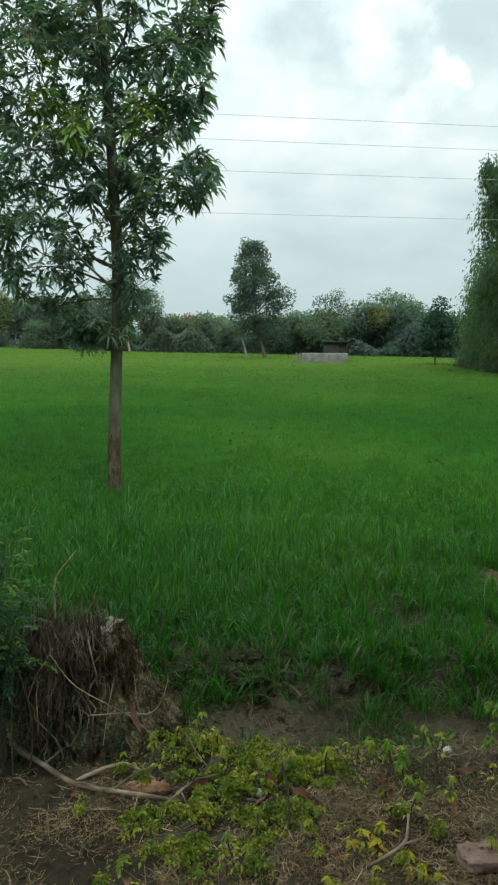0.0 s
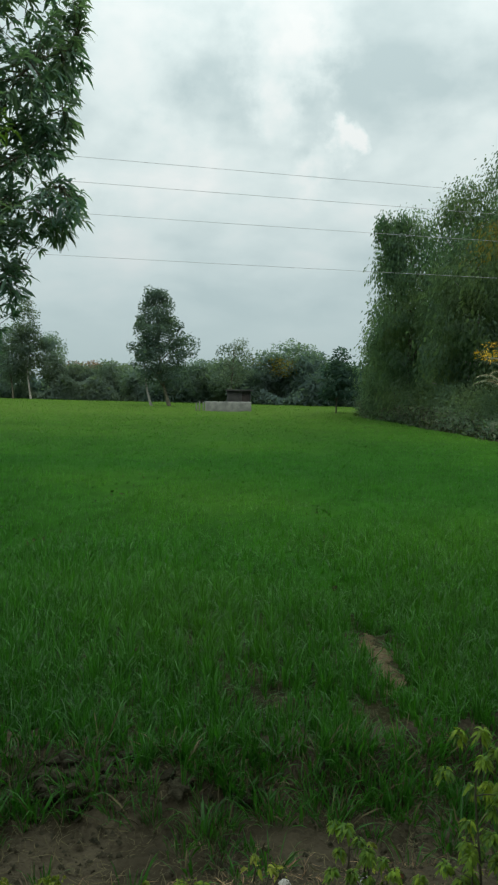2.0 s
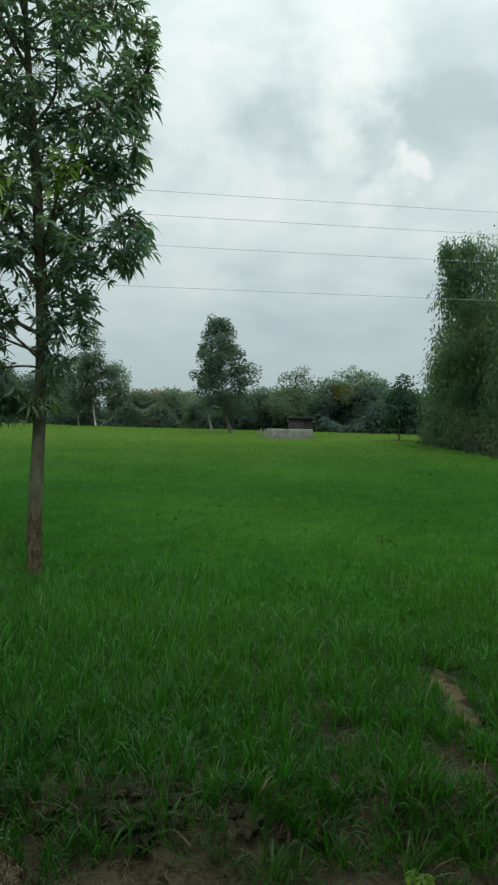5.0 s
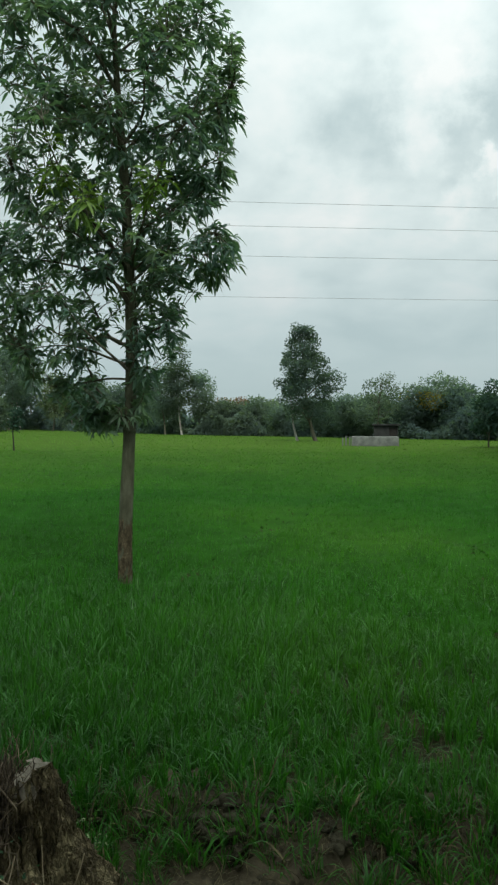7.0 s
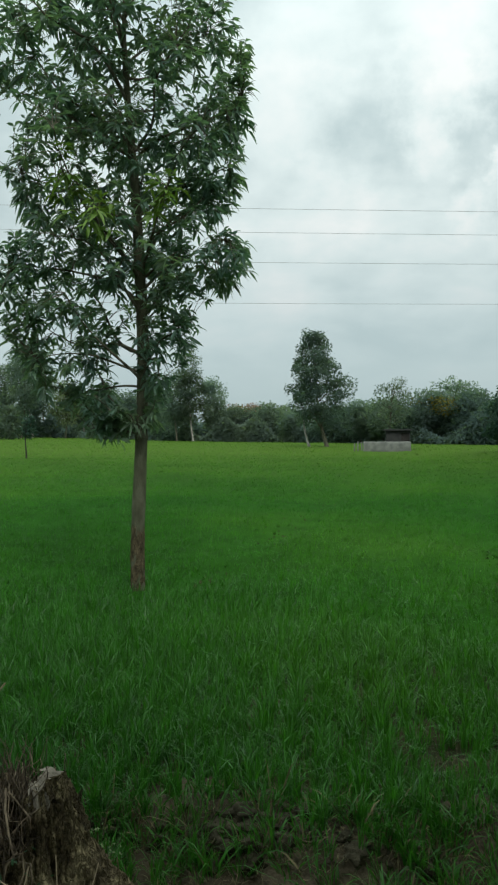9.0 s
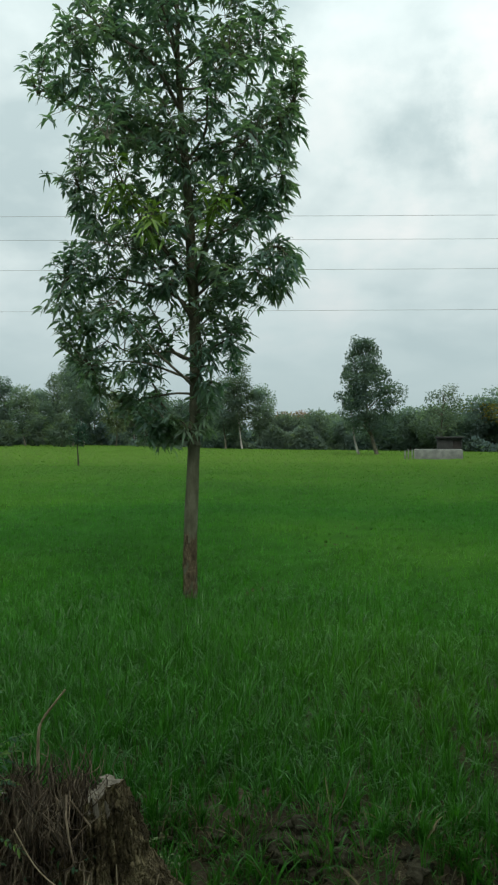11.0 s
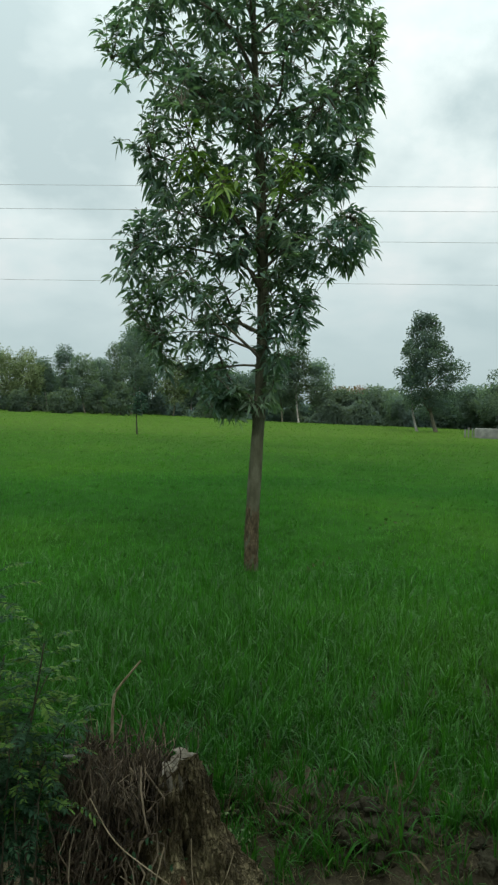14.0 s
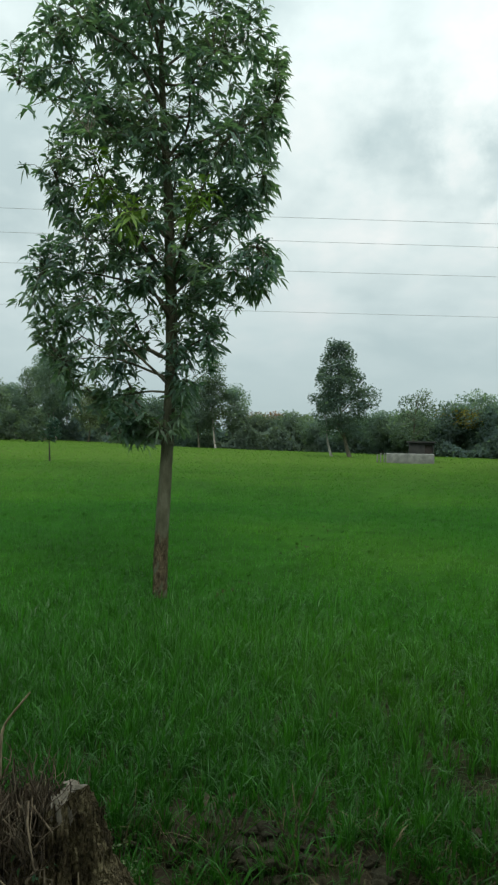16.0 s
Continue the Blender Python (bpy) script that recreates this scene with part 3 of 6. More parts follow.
tagged(turned, "dark clods of earth along thin furrows in the crop", "earth", kind="stuff")


# ---------------------------------------------------------------- trees
def tree(name, label, x, y, height, leafmat, bark, profile, n_clumps, per_clump, leaf, seed, trunk_r=0.12, lean=(0, 0), droop=0.15,
         spread=0.5, trunk_top=0.85, hang=0.0, stems=1, flat=0.7, group="", extra=None, crown_name="crown", limbs_shown=14):
    """A tree: tapered trunk(s), limbs and a crown of many small sprays round limb ends.
    profile: (share of height, half width) pairs of the crown; leaf: (length, width); hang: how far sprays hang down."""
    rng = np.random.default_rng(seed)
    z0 = gz(x, y)
    root = new(name)
    root.location = (x, y, z0)
    tagged(root, label, "tree", group=group)
    hs, ws = np.array(profile).T
    stem_lines, stem_r = [], []
    for k in range(stems):
        off = rng.normal(0, 0.25, 2) * (stems > 1)
        line = bend((off[0] * 0.6, off[1] * 0.6, -0.1), (lean[0] + off[0] * 3, lean[1] + off[1] * 3, height * trunk_top), rng, 9, 0, 0.02)
        stem_lines.append(line)
        stem_r.append(np.interp(np.linspace(0, 1, 9), [0, 0.06, 1], [trunk_r * 1.35, trunk_r, trunk_r * 0.15]))
    for line, rad in zip(stem_lines, stem_r):
        put("trunk", smooth(soup("trunk", *tubes([line], [rad], 8), bark)), root)
    pos, way, mass = [], [], []
    limb_lines, limb_r = [], []
    # more clumps where the crown is wide
    hh = np.linspace(hs[0], hs[-1], 200)
    dens = np.interp(hh, hs, ws) + 0.05
    cdf = np.cumsum(dens) / dens.sum()
    for c in range(n_clumps):
        s = np.interp(rng.random(), cdf, hh)
        w = np.interp(s, hs, ws)
        rad = w * np.sqrt(rng.uniform(0.05, 1)) * rng.uniform(0.82, 1.12)
        ang = rng.uniform(0, 2 * np.pi)
        axis = np.array([lean[0], lean[1]]) * s
        c0 = np.array([axis[0] + rad * np.cos(ang), axis[1] + rad * np.sin(ang), s * height])
        line = stem_lines[c % stems]
        zs = max(hs[0] * height * 0.7, (s - rng.uniform(0.06, 0.2)) * height)
        start = np.array([np.interp(zs, line[:, 2], line[:, d]) for d in range(3)])
        if c < limbs_shown:
            limb_lines.append(bend(start, c0, rng, 6, 0.06, 0.06))
            limb_r.append(np.linspace(trunk_r * 0.4, trunk_r * 0.1, 6))
        m = int(per_clump * rng.uniform(0.6, 1.4))
        spr = spread * rng.uniform(0.7, 1.3)
        p = c0 + rng.normal(0, 1, (m, 3)).clip(-1.7, 1.7) * [spr, spr, spr * flat]
        p[:, 2] -= hang * rng.random(m) * spr * 3
        out = p - c0 + np.array([np.cos(ang), np.sin(ang), 0.15]) * spr * 0.6
        d = unit(out) + rng.normal(0, 0.5, (m, 3)) + [0, 0, -1.9 * hang]
        pos.append(p), way.append(d)
        mass.append((p - c0) / spr + np.array([rad * np.cos(ang), rad * np.sin(ang), 0.0]) / max(w, 0.2) * 1.3 + [0, 0, 0.55])
    for line, rad in zip(limb_lines, limb_r):
        put("limb", smooth(soup("limb", *tubes([line], [rad], 5), bark)), root)
    pos, way, mass = np.concatenate(pos), np.concatenate(way), np.concatenate(mass)
    ok = pos[:, 2] > 0.05
    pos, way, mass = pos[ok], way[ok], mass[ok]
    k = rng.uniform(0.65, 1.35, len(pos))
    mats, slots = [leafmat], None
    v, f = clumps(pos, way, leaf[0] * k, leaf[1] * k, rng, droop)
    if extra:
        # a flush of other colour where the crown takes it
        other, share, test = extra
        mats = [leafmat, other]
        pick = (rng.random(len(pos)) < share) & test(pos)
        slots = np.repeat(pick.astype(int), 2)
    crown = put(crown_name, crown_mesh(crown_name, v, f, mass + rng.normal(0, 0.3, mass.shape), mats, slots), root)
    crown["kind"] = "stuff"
    return root

CONE = [(0.20, 1.2), (0.35, 2.6), (0.5, 2.8), (0.7, 1.9), (0.88, 0.9), (1.0, 0.25)]
TALL = [(0.22, 1.0), (0.45, 2.0), (0.7, 2.0), (0.9, 1.2), (1.0, 0.4)]
ROUND = [(0.28, 1.2), (0.5, 2.2), (0.75, 2.3), (0.92, 1.5), (1.0, 0.5)]

# the tall single tree out in the field
tree("field_tree", "tall dark leafy tree standing alone in the field", 0.35, 76.0, 11.2, DARK_LEAF, BARK,
     [(0.20, 1.3), (0.30, 2.6), (0.45, 2.9), (0.62, 2.5), (0.78, 1.7), (0.92, 0.9), (1.0, 0.35)], 140, 125, (0.22, 0.11), 21, 0.17, (-1.3, 0), spread=0.36)
tree("pale_tree", "slender pale-trunked tree beside the lone tree", -1.4, 77.5, 6.0, DARK_LEAF, PALE_BARK, [(0.5, 0.5), (0.8, 1.0), (1, 0.4)], 14, 50, (0.3, 0.15), 22, 0.12, (-0.9, 0), spread=0.35)
# small conical tree at the field corner
tree("conical_tree", "small dark conical tree on a thin trunk", 12.2, 56.0, 4.75, CONIFER, BARK,
     [(0.28, 1.2), (0.42, 1.45), (0.6, 1.2), (0.8, 0.75), (1.0, 0.15)], 46, 75, (0.26, 0.12), 23, 0.06, (0.35, 0), spread=0.24)
tree("round_tree", "airy round-crowned tree behind the water tank", *spot(4.55, 68), 5.9, GREY_LEAF, BARK,
     [(0.35, 0.9), (0.55, 1.5), (0.8, 1.6), (0.95, 1.0), (1.0, 0.4)], 44, 45, (0.2, 0.09), 24, 0.09, (0.1, 0), spread=0.3)
tree("sapling", "young sapling with a small dark crown", *spot(-21.4, 47.5), 2.5, CONIFER, DARK,
     [(0.55, 0.15), (0.7, 0.40), (0.85, 0.36), (1.0, 0.1)], 16, 44, (0.16, 0.07), 25, 0.06, (0.05, 0), spread=0.13)

# trees behind, from the wood on one side round to the hedge on the other
rng = np.random.default_rng(5)
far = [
    ("leaning_tree", -9.7, 112, 15.2, TALL, GREY_LEAF, 0.62), ("hedge_tree", -8.2, 113, 9.6, ROUND, HAZED_WOOD_LEAF, 0.8), ("hedge_tree", -10.9, 113, 10.6, ROUND, HAZED_WOOD_LEAF, 0.9),
    ("hedge_tree", -4.3, 108, 5.7, ROUND, HAZED_WOOD_LEAF, 0.7), ("hedge_tree", -7.0, 112, 5.2, ROUND, HAZED_WOOD_LEAF, 0.9), ("hedge_tree", -5.7, 112, 5.0, ROUND, HAZED_WOOD_LEAF, 0.9),
    ("hedge_tree", 0.4, 100, 4.8, ROUND, HAZED_WOOD_LEAF, 1.0), ("hedge_tree", 2.4, 95, 5.2, ROUND, HAZED_WOOD_LEAF, 0.9), ("hedge_tree", 4.0, 92, 5.6, ROUND, HAZED_WOOD_LEAF, 0.8),
    ("hedge_tree", 6.6, 90, 6.0, ROUND, HAZED_WOOD_LEAF, 0.9), ("spreading_tree", 8.6, 90, 7.3, ROUND, HAZED_WOOD_LEAF, 1.3), ("hedge_tree", 10.4, 88, 6.2, ROUND, HAZED_WOOD_LEAF, 1.1),
    ("hedge_tree", 12.3, 84, 4.3, ROUND, HAZED_WOOD_LEAF, 1.0), ("hedge_tree", 14.2, 82, 4.2, ROUND, HAZED_WOOD_LEAF, 1.0), ("hedge_tree", -2.4, 104, 4.2, ROUND, HAZED_WOOD_LEAF, 0.8),
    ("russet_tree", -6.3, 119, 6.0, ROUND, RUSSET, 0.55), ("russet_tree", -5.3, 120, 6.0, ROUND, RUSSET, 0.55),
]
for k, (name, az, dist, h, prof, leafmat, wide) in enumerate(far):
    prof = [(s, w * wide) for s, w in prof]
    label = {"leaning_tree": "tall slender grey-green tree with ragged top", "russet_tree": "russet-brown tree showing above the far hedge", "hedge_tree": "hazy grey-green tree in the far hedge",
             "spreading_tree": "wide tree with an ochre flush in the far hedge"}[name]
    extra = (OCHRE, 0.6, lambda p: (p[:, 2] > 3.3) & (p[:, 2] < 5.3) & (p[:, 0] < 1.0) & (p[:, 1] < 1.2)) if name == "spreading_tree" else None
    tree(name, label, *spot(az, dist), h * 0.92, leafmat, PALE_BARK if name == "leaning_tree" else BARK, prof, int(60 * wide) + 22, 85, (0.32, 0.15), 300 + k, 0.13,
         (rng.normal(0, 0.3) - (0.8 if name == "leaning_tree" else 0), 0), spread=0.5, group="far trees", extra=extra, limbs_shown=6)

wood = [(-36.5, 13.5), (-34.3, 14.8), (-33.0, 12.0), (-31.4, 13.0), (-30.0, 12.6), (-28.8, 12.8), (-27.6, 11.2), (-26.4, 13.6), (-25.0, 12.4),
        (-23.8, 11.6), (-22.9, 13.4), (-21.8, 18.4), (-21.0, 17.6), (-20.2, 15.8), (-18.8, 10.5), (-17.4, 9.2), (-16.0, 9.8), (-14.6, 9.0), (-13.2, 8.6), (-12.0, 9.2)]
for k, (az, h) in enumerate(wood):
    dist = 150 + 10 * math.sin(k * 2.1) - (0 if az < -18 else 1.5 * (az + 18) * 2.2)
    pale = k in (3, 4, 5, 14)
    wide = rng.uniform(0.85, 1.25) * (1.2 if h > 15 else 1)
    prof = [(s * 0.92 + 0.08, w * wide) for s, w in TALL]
    tree("wood_tree", "feathery yellow-green tree at the wood's edge" if pale else "slim hazy grey-green tree at the wood's edge", *spot(az, dist), h * dist / 150 * (0.87 if az < -23 else 0.95),
         PALE_LEAF if pale else HAZED_WOOD_LEAF, PALE_BARK if k % 3 == 0 else BARK, prof, int(56 * wide) + (0 if pale else 12), 75, (0.40, 0.18), 400 + k, 0.14,
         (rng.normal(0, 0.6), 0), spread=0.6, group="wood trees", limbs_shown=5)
for k, (az, dist, h, w) in enumerate([(-33.8, 138, 4.2, 2.0), (-26.7, 132, 4.0, 2.0), (-16.0, 128, 4.0, 2.2), (-24.2, 134, 5.5, 1.8), (-22.6, 126, 5.0, 2.4), (-29.5, 136, 3.4, 1.6)]):
    tree("edge_bush", "rounded dark bush at the edge of the field", *spot(az, dist), h, GREY_LEAF, BARK, [(0.08, w * 0.8), (0.4, w), (0.75, w * 0.8), (1, w * 0.25)],
         36, 55, (0.45, 0.22), 470 + k, 0.08, spread=0.45, group="edge bushes", limbs_shown=3)


def thicket(name, label, ends, depth, height, n, leaf, mat, seed):
    """Low dense growth that nobody could count, along a line."""
    rng = np.random.default_rng(seed)
    s = rng.random(n)
    x = np.interp(s, np.linspace(0, 1, len(ends)), [p[0] for p in ends]) + rng.normal(0, depth, n) * 0.5
    y = np.interp(s, np.linspace(0, 1, len(ends)), [p[1] for p in ends]) + np.abs(rng.normal(0, depth, n))
    top = height * (0.55 + 0.25 * np.sin(x * 0.42 + seed) + 0.2 * np.sin(x * 1.3 + y * 0.3))
    z = ground_z(x, y) + np.abs(top) * rng.random(n) ** 0.8
    k = rng.uniform(0.6, 1.4, n)
    v, f = clumps(np.stack([x, y, z], -1), rng.normal(0, 1, (n, 3)) + [0, 0, 0.3], leaf[0] * k, leaf[1] * k, rng)
    bulge = np.stack([np.sin(x * 1.1 + seed) * 0.5, -0.7 + 0 * x, 0.6 + 0.4 * np.sin(x * 0.7 + z)], -1) + rng.normal(0, 0.35, (n, 3))
    ob = put(name, crown_mesh(name, v, f, bulge, mat))
    tagged(ob, label, "thicket", kind="stuff")


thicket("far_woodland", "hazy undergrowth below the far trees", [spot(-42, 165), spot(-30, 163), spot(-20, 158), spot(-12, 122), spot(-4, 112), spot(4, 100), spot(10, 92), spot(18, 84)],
        3.0, 5.4, 46000, (0.53, 0.28), HAZED_WOOD_LEAF, 61)
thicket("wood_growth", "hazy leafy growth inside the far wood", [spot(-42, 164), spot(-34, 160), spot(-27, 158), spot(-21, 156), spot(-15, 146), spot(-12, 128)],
        2.5, 9.5, 42000, (0.6, 0.3), HAZED_WOOD_LEAF, 64)
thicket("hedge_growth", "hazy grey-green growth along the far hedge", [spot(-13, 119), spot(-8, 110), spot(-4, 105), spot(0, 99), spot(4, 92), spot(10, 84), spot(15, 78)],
        1.2, 4.0, 50000, (0.34, 0.17), HAZED_WOOD_LEAF, 63)
SIDE = [(14.2, 56), (13.6, 51), (12.7, 45), (12.2, 38), (12.2, 31), (12.4, 26)]
thicket("grove_undergrowth", "drooping green scrub below the grove", [(x + 0.4, y) for x, y in SIDE], 0.9, 4.2, 26000, (0.13, 0.05), GROVE_LEAF, 62)
thicket("field_scrub", "low brown-green scrub at the field's side", SIDE, 0.5, 1.1, 7000, (0.15, 0.055), UNDER_LEAF, 65)

# the grove of drooping trees at the side of the field
DROOP = [(0.08, 1.5), (0.25, 2.3), (0.5, 2.5), (0.75, 2.1), (0.92, 1.1), (1.0, 0.4)]
for k, (x, y, h, wide) in enumerate([(14.9, 50, 6.4, 0.7), (13.9, 46, 7.6, 0.85), (13.35, 41.5, 11.3, 0.82), (15.2, 38.5, 12.0, 1.0), (16.4, 37.5, 14.4, 0.95), (14.2, 35.5, 9.0, 0.95),
                                     (15.3, 33, 11.0, 1.0), (17.2, 33.5, 14.0, 1.0), (16.4, 44, 11.5, 1.1), (18.8, 40, 14, 1.1), (18.0, 30, 12.5, 1.0)]):
    tree("grove_tree", "tall tree with drooping dull-green foliage in the grove", x, y, h, GROVE_LEAF, PALE_BARK if k % 2 else BARK, [(s, w * wide) for s, w in DROOP],
         215 if k < 8 else 80, 120, (0.155, 0.07), 500 + k, 0.15, (-0.4 if k == 2 else rng.normal(0, 0.4), rng.normal(0, 0.3)), droop=0.3, spread=0.42, hang=0.6, flat=1.0, group="grove trees", limbs_shown=10,
         extra=(OCHRE, 0.6, lambda p: (p[:, 2] > 7.2) & (p[:, 2] < 9.0) & (p[:, 0] < 0)) if k == 6 else None)
tree("grove_tree", "slender grove tree with a drooping head", 12.7, 42.3, 11.3, GROVE_LEAF, BARK, [(0.70, 0.30), (0.80, 0.70), (0.92, 0.85), (1.0, 0.4)],
     46, 110, (0.155, 0.068), 530, 0.07, (-0.5, 0), droop=0.3, spread=0.24, hang=0.8, flat=1.0, group="grove trees", limbs_shown=5)
tree("yellow_blossom_tree", "slanting pale-trunked tree with yellow blossom", 12.75, 29.0, 3.75, UNDER_LEAF, PALE_BARK,
     [(0.66, 0.6), (0.78, 1.6), (0.9, 1.3), (1.0, 0.5)], 26, 46, (0.11, 0.05), 540, 0.06, (0.6, 0), spread=0.22, stems=3, flat=0.22, extra=(YELLOW, 0.7, lambda p: p[:, 2] > 2.9))



def palm(x, y, seed):
    """A young palm: a clump of long arching fronds with narrow leaflets either side of a pale midrib."""
    rng = np.random.default_rng(seed)
    root = tagged(new("palm"), "young palm with long pale-ribbed arching fronds", "palm")
    root.location = (x, y, gz(x, y))
    put("trunk", smooth(soup("trunk", *tubes([bend((0, 0, -0.1), (0.05, 0, 1.2), rng, 6, 0, 0.02)], [np.array([0.16, 0.13, 0.12, 0.12, 0.13, 0.10])], 10), BARK)), root)
    for k in range(11):
        th = k * 2.4 + 0.4
        L, lift = rng.uniform(2.2, 2.9), rng.uniform(1.1, 1.9)
        s = np.linspace(0, 1, 14)
        run, up = L * (0.75 * s), L * (lift * 0.62 * s - 0.62 * s ** 2.4)
        line = np.stack([run * math.cos(th), run * math.sin(th), 1.15 + up], -1)
        frond = put("frond", smooth(soup("frond", *tubes([line], [np.linspace(0.03, 0.008, 14)], 5), TWIG)), root, "pale midrib")
        m = np.linspace(0.18, 1, 46).repeat(2)
        at = np.stack([np.interp(m, s, line[:, d]) for d in range(3)], -1)
        way = np.array([math.cos(th), math.sin(th), 0]) * 0.5 + np.array([-math.sin(th), math.cos(th), 0]) * np.tile([1, -1.0], 46)[:, None] + rng.normal(0, 0.12, (92, 3)) + [0, 0, 0.1]
        v, f = leaves(at, way, 0.42 * np.sin(np.pi * m ** 0.8 * 0.9 + 0.2).clip(0.3, 1), 0.030, rng, droop=0.45, fold=0.3, roll=0.15)
        put("leaflets", soup("leaflets", v, f, PALM_LEAF), frond)["kind"] = "stuff"
    return root


palm(13.35, 28.4, 545)


# ---------------------------------------------------------------- water tank and pump hut
def box(bm, lo, hi, bevel=0.02, jig=0.0, rng=None):
    made = bmesh.ops.create_cube(bm, size=1.0)["verts"]
    for v in made:
        v.co = Vector([lo[d] + (hi[d] - lo[d]) * (v.co[d] + 0.5) + (rng.normal(0, jig) if rng else 0) for d in range(3)])
    edges = {e for v in made for e in v.link_edges}
    if bevel:
        bmesh.ops.bevel(bm, geom=list(edges), offset=bevel, segments=2, affect="EDGES", profile=0.6)


def one_box(lo, hi, bevel=0.02, jig=0.0, seed=0):
    bm = bmesh.new()
    box(bm, lo, hi, bevel, jig, np.random.default_rng(seed) if jig else None)
    return bm


tank = new("water_tank")
tank.matrix_basis = pose(4.75, 60.0, 0.0, 0, 0, -3)
tagged(tank, "low open water tank of weathered grey plaster", "water tank")
for k, (lo, hi) in enumerate([((-1.75, -0.11, -0.1), (1.75, 0.11, 0.80)), ((-1.75, 2.3, -0.1), (1.75, 2.52, 0.80)), ((-1.75, 0.112, -0.1), (-1.53, 2.298, 0.80)), ((1.53, 0.112, -0.1), (1.75, 2.298, 0.80))]):
    part("tank_wall", one_box(lo, hi, 0.03), PLASTER, tank)
part("tank_floor", one_box((-1.52, 0.12, -0.1), (1.52, 2.29, 0.12), 0), PLASTER, tank)
hut = new("pump_hut")
hut.matrix_basis = pose(5.95, 64.5, 0.0, 0, 0, -3)
tagged(hut, "small dark brick pump hut with flat roof", "hut")
for lo, hi in [((-0.95, -0.1, -0.1), (0.25, 0.1, 1.62)), ((0.85, -0.1, -0.1), (0.95, 0.1, 1.62)), ((-0.95, 1.8, -0.1), (0.95, 2.0, 1.62)), ((-0.95, 0.102, -0.1), (-0.75, 1.798, 1.62)), ((0.75, 0.102, -0.1), (0.95, 1.798, 1.62))]:
    part("wall", one_box(lo, hi, 0.015), HUT, hut)
part("lintel", one_box((0.252, -0.1, 1.45), (0.848, 0.1, 1.62), 0.01), HUT, hut)
part("roof", one_box((-1.1, -0.3, 1.624), (1.1, 2.15, 1.76), 0.02), HUT, hut, "flat concrete roof slab")
# dark panel in place of the shade inside the open doorway
part("door", one_box((0.256, 0.02, 0.0), (0.844, 0.06, 1.446), 0.005), DARK, hut, "dark panel filling the shaded doorway")
for k, (dx, h) in enumerate([(0, 0.85), (0.28, 0.8), (-0.25, 0.72)]):
    post = tagged(new("post"), "short pale stone post beside the tank", "post", group="posts by the tank")
    post.location = (2.6 + dx, 60.2, 0)
    part("shaft", one_box((-0.05, -0.05, -0.1), (0.05, 0.05, h), 0.015, 0.006, k + 1), PLASTER, post)

# overhead wires, far above the field
away = radians(10)
for k, z in enumerate((6.25, 7.70, 8.76, 9.60)):
    s = np.linspace(-75, 75, 31)
    line = np.stack([0.3 - 28 * math.sin(away) + s * math.cos(away), 0.45 + 28 * math.cos(away) + s * math.sin(away), z + 0.00011 * s ** 2], -1)
    w = put("overhead_wire", smooth(soup("overhead_wire", *tubes([line], [np.full(31, 0.0072)], 6), WIRE)))
    tagged(w, "thin grey overhead power line wire", "wire", group="overhead wires")


